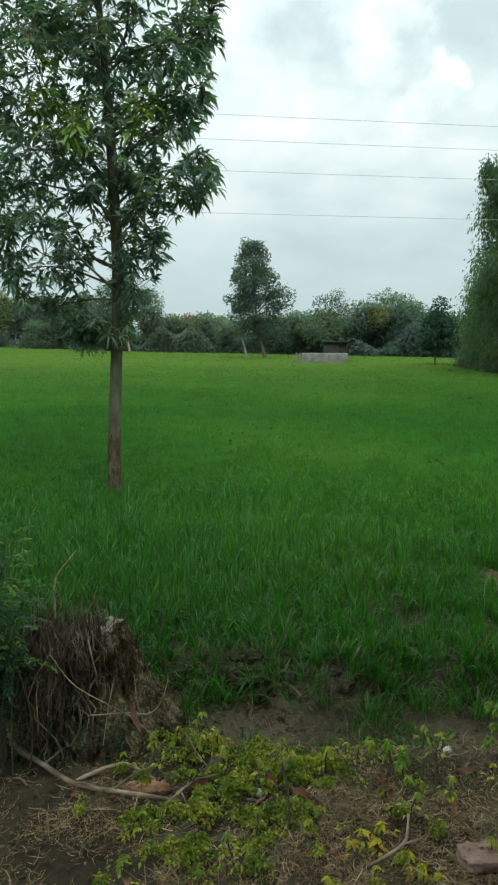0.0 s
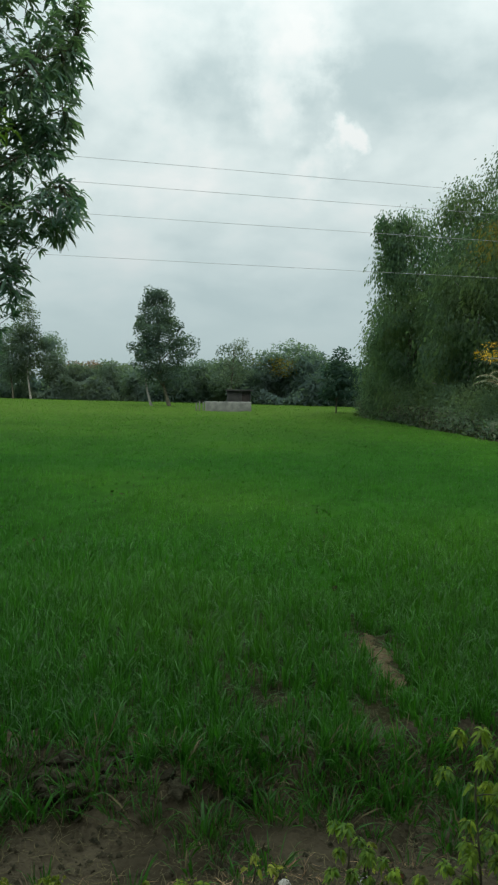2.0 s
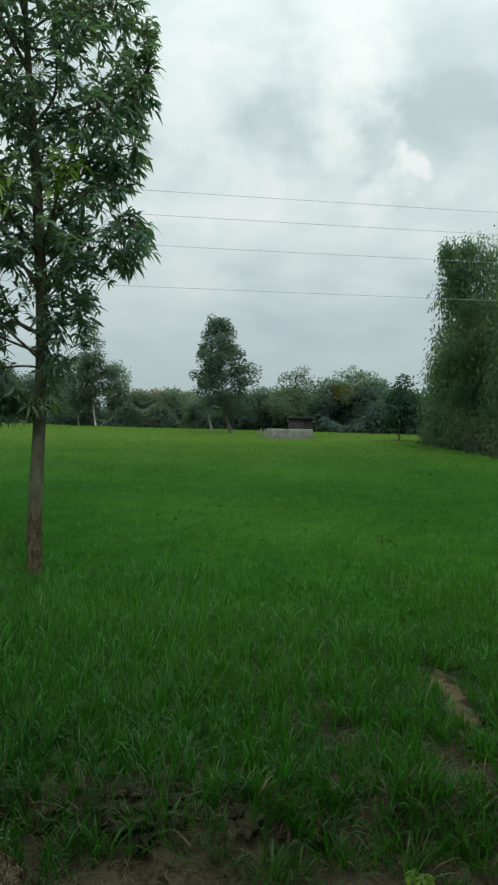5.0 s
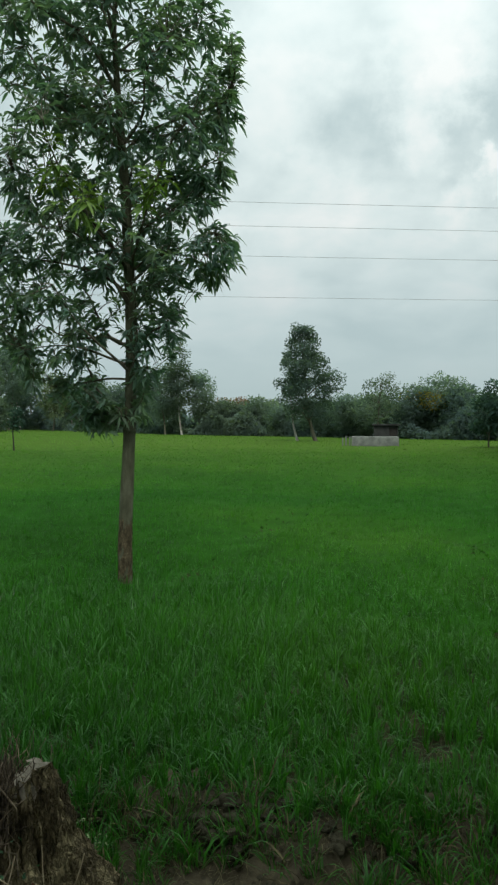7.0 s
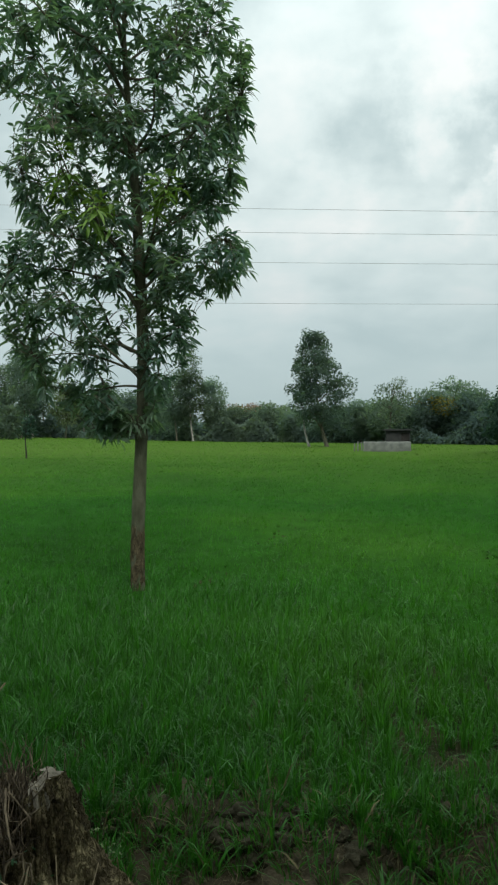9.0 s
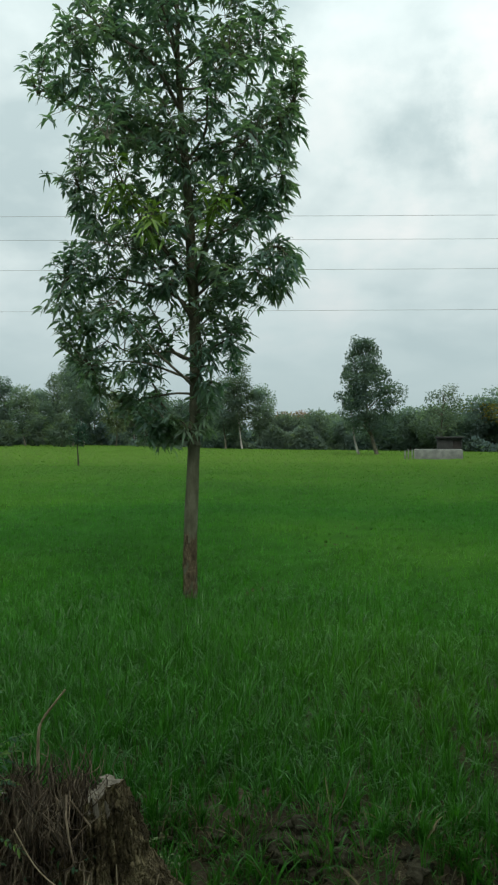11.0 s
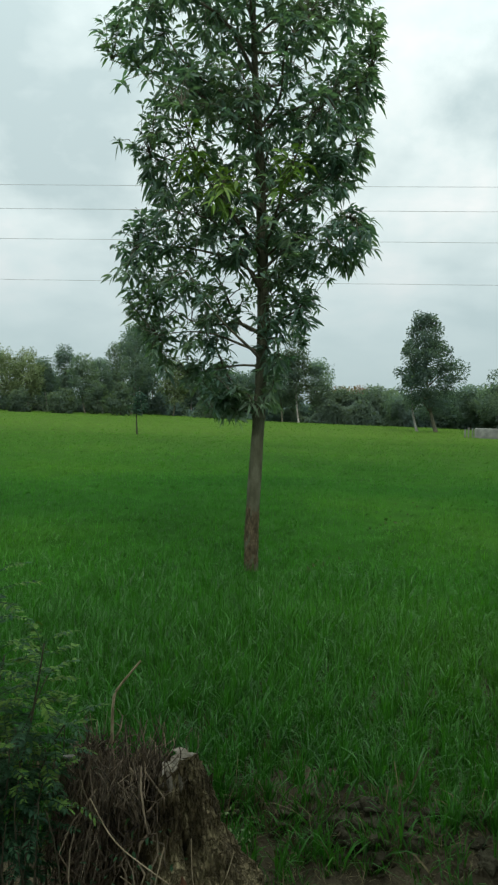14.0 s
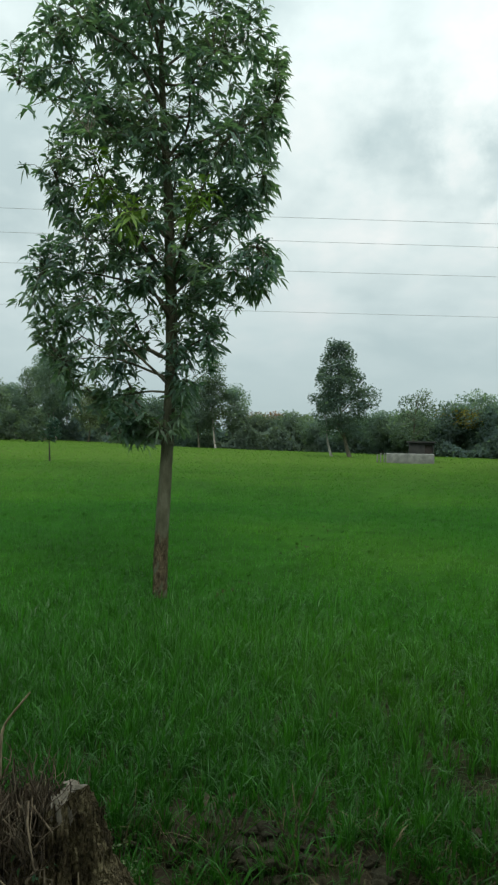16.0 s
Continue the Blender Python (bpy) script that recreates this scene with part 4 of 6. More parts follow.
# ---------------------------------------------------------------- the mango tree by the verge
def mango(x, y, seed, dense=1.0):
    rng = np.random.default_rng(seed)
    root = tagged(new("mango_tree"), "young mango tree with long drooping dark leaves", "tree")
    root.location = (x, y, gz(x, y))
    # trunk: leans a little, knee at 0.8 m, swelling ring at 1.67 m, forks at 4.3 m
    zs = np.array([-0.15, 0.12, 0.45, 0.83, 1.25, 1.64, 1.67, 1.70, 2.1, 2.5, 3.1, 3.7, 4.2, 4.65, 5.2, 5.8, 6.4, 7.2])
    xs = np.interp(zs, [0, 0.45, 0.83, 1.25, 1.67, 2.5, 3.1, 4.2, 4.65, 5.45, 6.0, 7.2], [0.034, 0.030, 0.040, 0.061, 0.080, 0.11, 0.10, 0.05, 0.02, -0.05, -0.07, -0.02])
    rs = 0.88 * np.interp(zs, [-0.15, 0.12, 0.83, 1.25, 1.62, 1.67, 1.72, 2.5, 3.1, 4.2, 5.4, 7.2], [0.100, 0.084, 0.080, 0.076, 0.070, 0.082, 0.068, 0.070, 0.068, 0.055, 0.035, 0.008])
    trunk = np.stack([xs, 0.02 * np.sin(zs), zs], -1)
    fine = np.linspace(0, len(zs) - 1, 70)
    path = np.stack([np.interp(fine, np.arange(len(zs)), trunk[:, d]) for d in range(3)], -1)
    rad = np.interp(fine, np.arange(len(zs)), rs) * (1 + 0.03 * np.sin(fine * 2.3))
    v, f = tubes([path], [rad], 14)
    low = np.clip(1 - v[:, 2:] / 1.3, 0.15, 1)
    v[:, :2] += rng.normal(0, 0.0045, (len(v), 2)) * low
    put("trunk", smooth(soup("trunk", v, f, TRUNK)), root)
    # flaking bark about the foot, ragged at its upper edge
    a, h = np.meshgrid(np.linspace(0, 2 * np.pi, 40, endpoint=False), np.linspace(-0.1, 1.0, 60))
    h = h * (0.80 + np.array([0.30 * noise.noise(Vector((1.5 * math.cos(q), 1.5 * math.sin(q), 5.0))) + 0.25 * noise.noise(Vector((5 * math.cos(q), 5 * math.sin(q), 2.0))) for q in a[0]]))[None]
    rough = np.array([noise.noise(Vector((5 * math.cos(q), 5 * math.sin(q), g * 14))) for q, g in zip(a.ravel(), h.ravel())]).reshape(a.shape)
    rr = np.interp(h, zs, rs) + 0.002 + 0.011 * rough * np.clip(1.15 - h, 0.2, 1) - 0.006 * np.clip((h - 0.55) / 0.3, 0, 1)
    fv = np.stack([np.interp(h, zs, xs) + rr * np.cos(a), 0.02 * np.sin(h) + rr * np.sin(a), h], -1).reshape(-1, 3)
    fi, fj = np.meshgrid(np.arange(59), np.arange(40), indexing="ij")
    fq = np.stack([fi * 40 + fj, fi * 40 + (fj + 1) % 40, (fi + 1) * 40 + (fj + 1) % 40, (fi + 1) * 40 + fj], -1).reshape(-1, 4)
    put("foot_bark", smooth(soup("foot_bark", fv, fq, ROUGH_BARK)), root, "flaking brown bark")
    # outline of the crown, either side of the trunk's foot
    env_z = [1.55, 1.70, 1.95, 2.2, 2.5, 2.8, 3.1, 3.22, 3.4, 3.65, 3.95, 4.2, 4.5, 4.75, 4.95, 5.12, 5.26, 5.36, 5.55, 5.75, 6.0, 6.3, 6.8, 7.6]
    env_l = [0.10, 0.32, 0.62, 0.92, 1.18, 1.32, 1.40, 1.42, 1.42, 1.36, 1.10, 1.18, 1.28, 1.24, 1.00, 0.76, 0.66, 1.30, 1.66, 1.72, 1.50, 1.10, 0.95, 0.3]
    env_r = [0.10, 0.22, 0.28, 0.38, 0.56, 0.64, 0.62, 0.95, 1.24, 1.22, 0.98, 1.12, 1.16, 1.05, 1.20, 1.22, 1.22, 1.20, 1.22, 1.22, 1.18, 1.00, 0.85, 0.3]
    env_d = [0.10, 0.26, 0.45, 0.65, 0.85, 0.95, 1.05, 1.05, 1.10, 1.10, 1.10, 1.10, 1.15, 1.15, 1.15, 1.15, 1.15, 1.15, 1.15, 1.15, 1.1, 1.0, 0.8, 0.3]
    on_trunk = lambda z: np.array([np.interp(z, trunk[:, 2], trunk[:, d]) for d in range(3)])
    limbs = []
    n = 30
    for k in range(n):
        z = 2.3 + 4.9 * (k / (n - 1)) ** 0.9
        ang = k * 2.39996 + rng.normal(0, 0.4)
        dx, dy = math.cos(ang), math.sin(ang)
        wide = np.interp(z, env_z, env_r if dx > 0 else env_l) * abs(dx) + np.interp(z, env_z, env_d) * abs(dy)
        wide *= rng.uniform(0.35, 0.8)
        limbs.append((z - rng.uniform(0.3, 0.75) - 0.25 * wide, (dx * wide, dy * wide, z)))
    # the boughs that give the outline: long drooping ones low on one side, a far-reaching one above, a low spray on the trunk
    limbs += [(2.35, (-0.95, -0.25, 2.5)), (2.5, (-1.1, 0.1, 2.95)), (2.9, (-1.15, -0.3, 3.45)), (2.2, (-0.72, 0.1, 2.12)), (2.45, (0.5, -0.2, 2.75)), (2.2, (0.35, -0.3, 2.3)),
              (3.2, (1.0, -0.15, 3.68)), (3.3, (0.85, 0.25, 3.55)), (4.6, (-1.65, 0.05, 5.5)), (4.7, (-1.05, -0.25, 5.85)), (4.5, (1.15, 0.1, 5.15)), (1.72, (-0.30, -0.20, 1.84)), (1.7, (-0.42, -0.12, 1.76)), (1.75, (-0.16, -0.26, 1.92)), (1.9, (0.24, -0.1, 1.98)),
              (3.9, (1.05, -0.2, 4.4)), (3.8, (-1.1, -0.2, 4.4))]
    young = {(-0.12, -0.95, 3.82), (-0.45, -0.85, 4.2), (0.55, -0.85, 4.02)}
    limbs += [(3.3, tip) for tip in sorted(young)]
    lines = []
    for z0, tip in limbs:
        a, b = on_trunk(max(1.6, z0)), np.array(tip)
        reach = np.linalg.norm(b - a)
        line = bend(a, b, rng, 9, rng.uniform(-0.02, 0.10) if reach > 0.6 else 0.02, 0.08)
        lines.append(line)
        put("limb", smooth(soup("limb", *tubes([line], [np.linspace(0.008 + 0.009 * reach, 0.004, 9)], 6), BARK)), root)
    # whorls of leaves all through the crown, each on a twig from the nearest limb
    centres = []
    while len(centres) < int(1270 * dense):
        z = rng.uniform(1.9, 7.5)
        dx = rng.uniform(-1, 1)
        dx = math.copysign(abs(dx) ** 0.85, dx)
        dy = rng.uniform(-1, 1) * math.sqrt(1 - dx * dx)
        s = math.hypot(dx, dy)
        wide = np.interp(z, env_z, env_r if dx > 0 else env_l)
        if rng.random() > (wide + 0.5) / 1.9:
            continue
        c = np.array([dx * max(0.05, wide), dy * np.interp(z, env_z, env_d), z])
        if noise.noise(Vector(c * 1.9) + Vector((3.1, 0.2, 7.7))) < -0.26 - 0.25 * (1 - s):
            continue
        if z < 3.12 and (abs(c[0]) < 0.24 and (c[1] < 0.1 or z < 2.6) or rng.random() < (0.35 if dx > 0 else 0.0)):
            continue
        if (abs((c[0] + 0.52) / 0.24) ** 2 + ((z - 3.28) / 0.13) ** 2) < 1:
            continue
        centres.append(c)
    # ends of boughs, all round the outline
    for k in range(int(240 * dense)):
        z = rng.uniform(1.95, 7.2)
        side = rng.choice((-1, 1))
        reach = np.interp(z, env_z, env_r if side > 0 else env_l)
        if z > 2.6 or side < 0:
            centres.append(np.array([side * (reach - abs(rng.normal(0, 0.10)) + 0.02), rng.normal(0, 0.3), z]))
    for k in range(int(290 * dense)):
        centres.append(np.array([rng.normal(-0.16, 0.40), rng.normal(-0.05, 0.40), rng.uniform(3.15, 6.2)]))
    for line, (z0, tip) in zip(lines, limbs):
        for t in range(8 if np.linalg.norm(line[-1] - line[0]) > 0.5 else 19 if tip[0] < 0 else 3):
            centres.append(line[rng.integers(3, 9)] + rng.normal(0, 0.10, 3))
    centres = np.array(centres)
    gap = np.stack([np.linalg.norm(centres[:, None] - line[None, 3:], axis=-1).min(1) for line in lines])
    for k, (z0, tip) in enumerate(limbs):
        if tip in young:
            gap[k] = np.where(np.linalg.norm(centres - np.array(tip), axis=-1) < 0.30, gap[k] * 0.2, 99)
    owner = gap.argmin(0)
    for k, ((z0, tip), line) in enumerate(zip(limbs, lines)):
        mine = centres[owner == k]
        if not len(mine):
            continue
        fresh = tip in young
        pos, way, size, twigs = [], [], [], []
        for c in mine:
            near = line[3:][np.linalg.norm(line[3:] - c, axis=-1).argmin()]
            go = unit(c - near + [0, 0, 0.02])
            twigs.append(bend(near, c, rng, 4, 0.08, 0.06))
            nl = rng.integers(7, 13)
            th = rng.uniform(0, 2 * np.pi, nl)
            d = np.stack([np.cos(th), np.sin(th), rng.normal(0.12, 0.42, nl)], -1) + go * 0.55
            pos.append(c + unit(d) * 0.012 - go * rng.uniform(0, 0.12, nl)[:, None])
            way.append(d), size.append(rng.uniform(0.085, 0.15, nl))
        put("twig_spray", soup("twig_spray", *tubes(twigs, [np.linspace(0.0045, 0.0025, 4)] * len(twigs), 3), BARK), root)["kind"] = "stuff"
        size = np.concatenate(size)
        v, f = leaves(np.concatenate(pos), np.concatenate(way), size, size * rng.uniform(0.24, 0.33, len(size)), rng, droop=rng.uniform(0.15, 0.8, (len(size), 1)), fold=0.2, roll=0.7)
        spray = put("leaf_spray", soup("leaf_spray", v, f, MANGO_NEW if fresh else MANGO), root, "fresh yellow-green young leaves" if fresh else "")
        spray["kind"] = "stuff"
    return root


mango(-1.66, 8.59, 77)
second = mango(-6.76, 8.3, 78, 0.3)
tagged(second, "young mango tree further along, one spray in sight")


# ---------------------------------------------------------------- stump with dry creeper
def stump(x, y, seed):
    rng = np.random.default_rng(seed)
    root = tagged(new("tree_stump"), "rotten tree stump overgrown with dry brown creeper", "stump")
    root.location = (x, y, gz(x, y))
    rings, sides = 60, 150
    ang = np.linspace(0, 2 * np.pi, sides, endpoint=False)
    v = []
    for k in range(rings):
        s = k / (rings - 1)
        z = -0.08 + 0.61 * s
        right = np.interp(s, [0, 0.3, 0.45, 0.62, 0.8, 1], [0.40, 0.345, 0.25, 0.185, 0.15, 0.12])
        left = np.interp(s, [0, 0.3, 0.6, 1], [0.31, 0.28, 0.24, 0.17])
        side = 0.5 + 0.5 * np.cos(ang + 0.25)
        r = left + (right - left) * side ** 1.5
        lumps = np.array([0.050 * noise.noise(Vector((2.2 * math.cos(q), 2.2 * math.sin(q), z * 2.5))) + 0.030 * noise.noise(Vector((5 * math.cos(q), 5 * math.sin(q), z * 3)))
                          - 0.034 * abs(noise.noise(Vector((8 * math.cos(q), 8 * math.sin(q), z * 9)))) - 0.044 * abs(noise.noise(Vector((15 * math.cos(q), 15 * math.sin(q), z * 9 + 3))))
                          + 0.012 * noise.noise(Vector((40 * math.cos(q), 40 * math.sin(q), z * 60))) for q in ang])
        rr = r + lumps + rng.normal(0, 0.0035, sides)
        tilt = -0.06 * s ** 3 + 0 * ang
        v.append(np.stack([rr * np.cos(ang), rr * np.sin(ang) * 0.9, z + tilt * (1 - side) + s ** 5 * lumps * 0.35 * (1 - side)], -1))
    top = v[-1].mean(0) + [0.0, 0, -0.03]
    v = np.concatenate(v)
    q = []
    for k in range(rings - 1):
        for j in range(sides):
            q.append([k * sides + j, k * sides + (j + 1) % sides, (k + 1) * sides + (j + 1) % sides, (k + 1) * sides + j])
    put("bark", smooth(soup("bark", v, q, STUMP)), root)
    # loose flakes of bark that stand off the flanks
    fv, ff = [], []
    for k in range(240):
        row, col = rng.integers(8, 54), rng.integers(0, sides)
        c = v[row * sides + col]
        out = unit(np.array([math.cos(ang[col]), math.sin(ang[col]), 0.25]))
        across = unit(np.cross(out, [0, 0, 1.0]) + [0, 0, rng.normal(0, 0.15)])
        along = np.cross(across, out)
        L, W, lift = rng.uniform(0.03, 0.085), rng.uniform(0.007, 0.02), rng.uniform(0.004, 0.016)
        for u, wide, off in ((-0.5, 0.7, -0.004), (0.0, 1.0, lift * 0.5), (0.5, 0.5, lift)):
            mid = c + along * L * u + out * off
            fv += [mid - across * W * wide * 0.5, mid + out * 0.005, mid + across * W * wide * 0.5]
        b = 9 * k
        ff += [[b, b + 1, b + 4], [b, b + 4, b + 3], [b + 1, b + 2, b + 5], [b + 1, b + 5, b + 4], [b + 3, b + 4, b + 7], [b + 3, b + 7, b + 6], [b + 4, b + 5, b + 8], [b + 4, b + 8, b + 7]]
    put("loose_bark", soup("loose_bark", fv, ff, STUMP), root)["kind"] = "stuff"
    rim = v[-sides:] + [0, 0, 0.003]
    top = top - [0, 0, 0.09]
    mid = top + (rim - top) * 0.6 - [0, 0, 0.02] + np.stack([np.zeros(sides)] * 2 + [rng.normal(0, 0.004, sides)], -1)
    cv = np.concatenate([rim, mid, [top]])
    ct = [[j, (j + 1) % sides, sides + (j + 1) % sides] for j in range(sides)] + [[j, sides + (j + 1) % sides, sides + j] for j in range(sides)]
    ct += [[sides + j, sides + (j + 1) % sides, 2 * sides] for j in range(sides)]
    put("rotten_top", smooth(soup("rotten_top", cv, ct, STUMP)), root, "dark rotten hollow wood")
    # what is left of the sawn top: a worn pale plate that slopes to one side
    ring = v.reshape(rings, sides, 3)[-3]
    reach = np.hypot(ring[:, 0], ring[:, 1])
    a, r = np.meshgrid(np.linspace(-1.25, 1.3, 34), np.array([0.40, 0.52, 0.65, 0.82, 0.95, 1.04, 1.08, 1.06]), indexing="ij")
    far = np.interp(a % (2 * np.pi), ang, reach, period=2 * np.pi) * r
    drop = np.interp(r, [0.25, 0.82, 0.95, 1.04, 1.08, 1.09], [0.0, 0.015, 0.028, 0.05, 0.085, 0.12])
    h = np.where(r == 1.06, 0.40, 0.540 - drop - 0.10 * far * np.cos(a + 0.7)) + np.array([0.010 * noise.noise(Vector((p * 30, q * 30, 1.0))) for p, q in zip((far * np.cos(a)).ravel(), (far * np.sin(a)).ravel())]).reshape(a.shape)
    plate = np.stack([far * np.cos(a), far * np.sin(a), h], -1)
    ii, jj = np.meshgrid(np.arange(33), np.arange(7), indexing="ij")
    q = (ii * 8 + jj).ravel()
    put("sawn_top", smooth(soup("sawn_top", plate.reshape(-1, 3), np.stack([q, q + 8, q + 9, q + 1], -1), CUT)), root, "pale weathered sawn wood")

    def creeper(fine):
        th = rng.normal(-2.35, 0.48)
        h0, h1 = rng.uniform(0.34, 0.60), rng.uniform(-0.02, 0.30)
        r0, r1 = rng.uniform(0.10, 0.22), rng.uniform(0.24, 0.35)
        th1 = th + rng.normal(0, 0.28)
        a = np.array([r0 * math.cos(th) - 0.09, r0 * math.sin(th), h0])
        b = np.array([r1 * math.cos(th1) - 0.07, r1 * math.sin(th1), h1])
        line = bend(a, b, rng, 9, -0.06, 0.10)
        line[1:-1] += rng.normal(0, 0.012, (7, 3))
        return line, np.linspace(0.0030, 0.0011, 9) * rng.gamma(2.5, 0.36) * fine

    # creeper: dry stems that hang over the stump's sides, thick on the side away from the cut
    for k in range(150):
        line, rad = creeper(1.0)
        put("creeper_stem", smooth(soup("creeper_stem", *tubes([line], [rad], 5), DRY)), root)
    more = [creeper(0.6) for k in range(420)]
    for k in range(480):
        a = np.array([rng.uniform(-0.30, 0.03), rng.uniform(-0.24, 0.14), rng.uniform(0.34, 0.46)])
        b = a + [rng.normal(0, 0.05), rng.normal(0, 0.05), rng.uniform(0.05, 0.17) + 0.12 * (rng.random() < 0.08)]
        more.append((bend(a, b, rng, 5, 0, 0.12), np.linspace(0.0026, 0.001, 5)))
    # broken woody stems that stand up over the rim, some forked
    for k in range(70):
        a = np.array([rng.uniform(-0.30, 0.03), rng.uniform(-0.24, 0.08), rng.uniform(0.34, 0.44)])
        b = a + [rng.normal(0, 0.035), rng.normal(0, 0.035), rng.uniform(0.10, 0.24)]
        line = bend(a, b, rng, 6, 0, 0.10)
        more.append((line, np.linspace(0.0042, 0.0018, 6) * rng.uniform(0.6, 1.3)))
        if k % 3 == 0:
            more.append((bend(line[3], line[3] + [rng.normal(0, 0.04), rng.normal(0, 0.03), rng.uniform(0.03, 0.09)], rng, 4, 0, 0.08), np.linspace(0.0022, 0.001, 4)))
    put("creeper_tangle", soup("creeper_tangle", *tubes([m[0] for m in more], [m[1] for m in more], 4), DRY), root)["kind"] = "stuff"
    # the long bleached twig that sticks up, and the pale loops of root in front
    low = gz(x, y)
    for pts, r in [(((-0.20, 0.03, 0.55), (-0.205, 0.04, 0.66), (-0.203, 0.045, 0.72), (-0.18, 0.05, 0.757), (-0.155, 0.05, 0.788), (-0.13, 0.05, 0.819), (-0.105, 0.05, 0.85)), 0.0068),
                   (((0.02, -0.31, 0.27), (0.10, -0.33, 0.285), (0.18, -0.32, 0.29), (0.257, -0.31, 0.271), (0.31, -0.31, 0.32), (0.337, -0.31, 0.425)), 0.0034),
                   (((-0.143, -0.28, 0.512), (-0.05, -0.31, 0.395), (0.09, -0.31, 0.318), (0.19, -0.33, 0.28), (0.29, -0.34, 0.19)), 0.0028),
                   (((0.114, -0.30, 0.40), (0.095, -0.32, 0.30), (0.077, -0.34, 0.157)), 0.003), (((0.18, -0.30, 0.32), (0.20, -0.33, 0.26), (0.24, -0.33, 0.23)), 0.0025),
                   (((-0.02, -0.32, 0.30), (0.02, -0.31, 0.27), (0.0, -0.34, 0.17)), 0.0022), (((0.20, -0.30, 0.44), (0.215, -0.33, 0.33), (0.26, -0.34, 0.2)), 0.0022)]:
        pts = [(a, c, h - low) for a, c, h in pts]
        p = np.array(pts, float)
        fine = np.linspace(0, len(p) - 1, 26)
        line = np.stack([np.interp(fine, np.arange(len(p)), p[:, d]) for d in range(3)], -1)
        for _ in range(6):
            line[1:-1] = (line[:-2] + 2 * line[1:-1] + line[2:]) / 4
        put("bleached_root", smooth(soup("bleached_root", *tubes([line], [np.linspace(r * 0.85, r * 0.5, 26)], 6), TWIG)), root, "pale bleached woody loop")
    # live creeper leaves, most of them low down
    p = np.stack([rng.uniform(-0.42, 0.18, 420), -rng.uniform(0.2, 0.36, 420), rng.gamma(1.6, 0.09, 420).clip(0.01, 0.45)], -1)
    v, f = leaves(p, rng.normal(0, 1, (420, 3)) + [0, -0.6, 0.2], rng.uniform(0.014, 0.032, 420), 0.013, rng, 0.3)
    put("creeper_leaves", soup("creeper_leaves", v, f, BUSH_LEAF), root)["kind"] = "stuff"
    return root


stump(-0.66, 3.07, 8)


def curled_leaf(length, width, seed, curl=0.5):
    """A dead leaf: cupped along its midrib, wavy at the edge, curled at the tip."""
    rng = np.random.default_rng(seed)
    u, w = np.meshgrid(np.linspace(0, 1, 9), np.linspace(-1, 1, 7), indexing="ij")
    half = width * 0.5 * np.sin(np.pi * np.clip(u, 0.02, 0.99) ** 0.8) ** 0.75
    x = length * np.sin(curl * u * 1.6) / (curl * 1.6)
    z = length * (1 - np.cos(curl * u * 1.6)) / (curl * 1.6) * 0.8 + np.abs(w) ** 1.6 * half * 0.8 + 0.10 * width * np.sin(u * 9 + w * 3 + seed)
    y = w * half * 0.85
    v = np.stack([x, y, z], -1).reshape(-1, 3) + rng.normal(0, 0.012 * width, (63, 3))
    i, j = np.meshgrid(np.arange(8), np.arange(6), indexing="ij")
    q = (i * 7 + j).ravel()
    return v, np.stack([q, q + 1, q + 8, q + 7], -1)


for x, y, z, L, W, mat, label, turn in [(-0.475, 2.725, 0.345, 0.13, 0.034, ORANGE_LEAF, "orange-brown dead leaf caught on the stump's roots", (0, 68, -50)),
                                        (-0.93, 2.86, 0.60, 0.07, 0.03, STONE, "pale bleached leaf caught beside the stump", (0, 40, 30))]:
    ob = put("dead_leaf", smooth(soup("dead_leaf", *curled_leaf(L, W, int(L * 1000)), mat)), matrix=pose(x, y, z, *turn))
    tagged(ob, label, "leaf")


# ---------------------------------------------------------------- leafy bush beside the stump
def compound_leaf(at, way, length, pairs, leaflet, rng):
    """A feathered leaf: the rachis line, and its leaflets' places and ways."""
    way = unit(np.asarray(way, float))
    s = np.linspace(0, 1, 7)[:, None]
    line = at + way * length * s + np.array([0, 0, -1.0]) * 0.35 * length * s ** 2
    side = unit(np.cross(way, [0, 0, 1.0]))
    pos, go = [], []
    for k in range(pairs):
        t = 0.3 + 0.65 * k / max(1, pairs - 1)
        p = np.array([np.interp(t, s[:, 0], line[:, d]) for d in range(3)])
        for sgn in (-1, 1):
            pos.append(p), go.append(side * sgn + way * 0.7 + [0, 0, rng.normal(-0.15, 0.15)])
    pos.append(line[-1]), go.append(way + [0, 0, -0.4])
    return line, pos, go


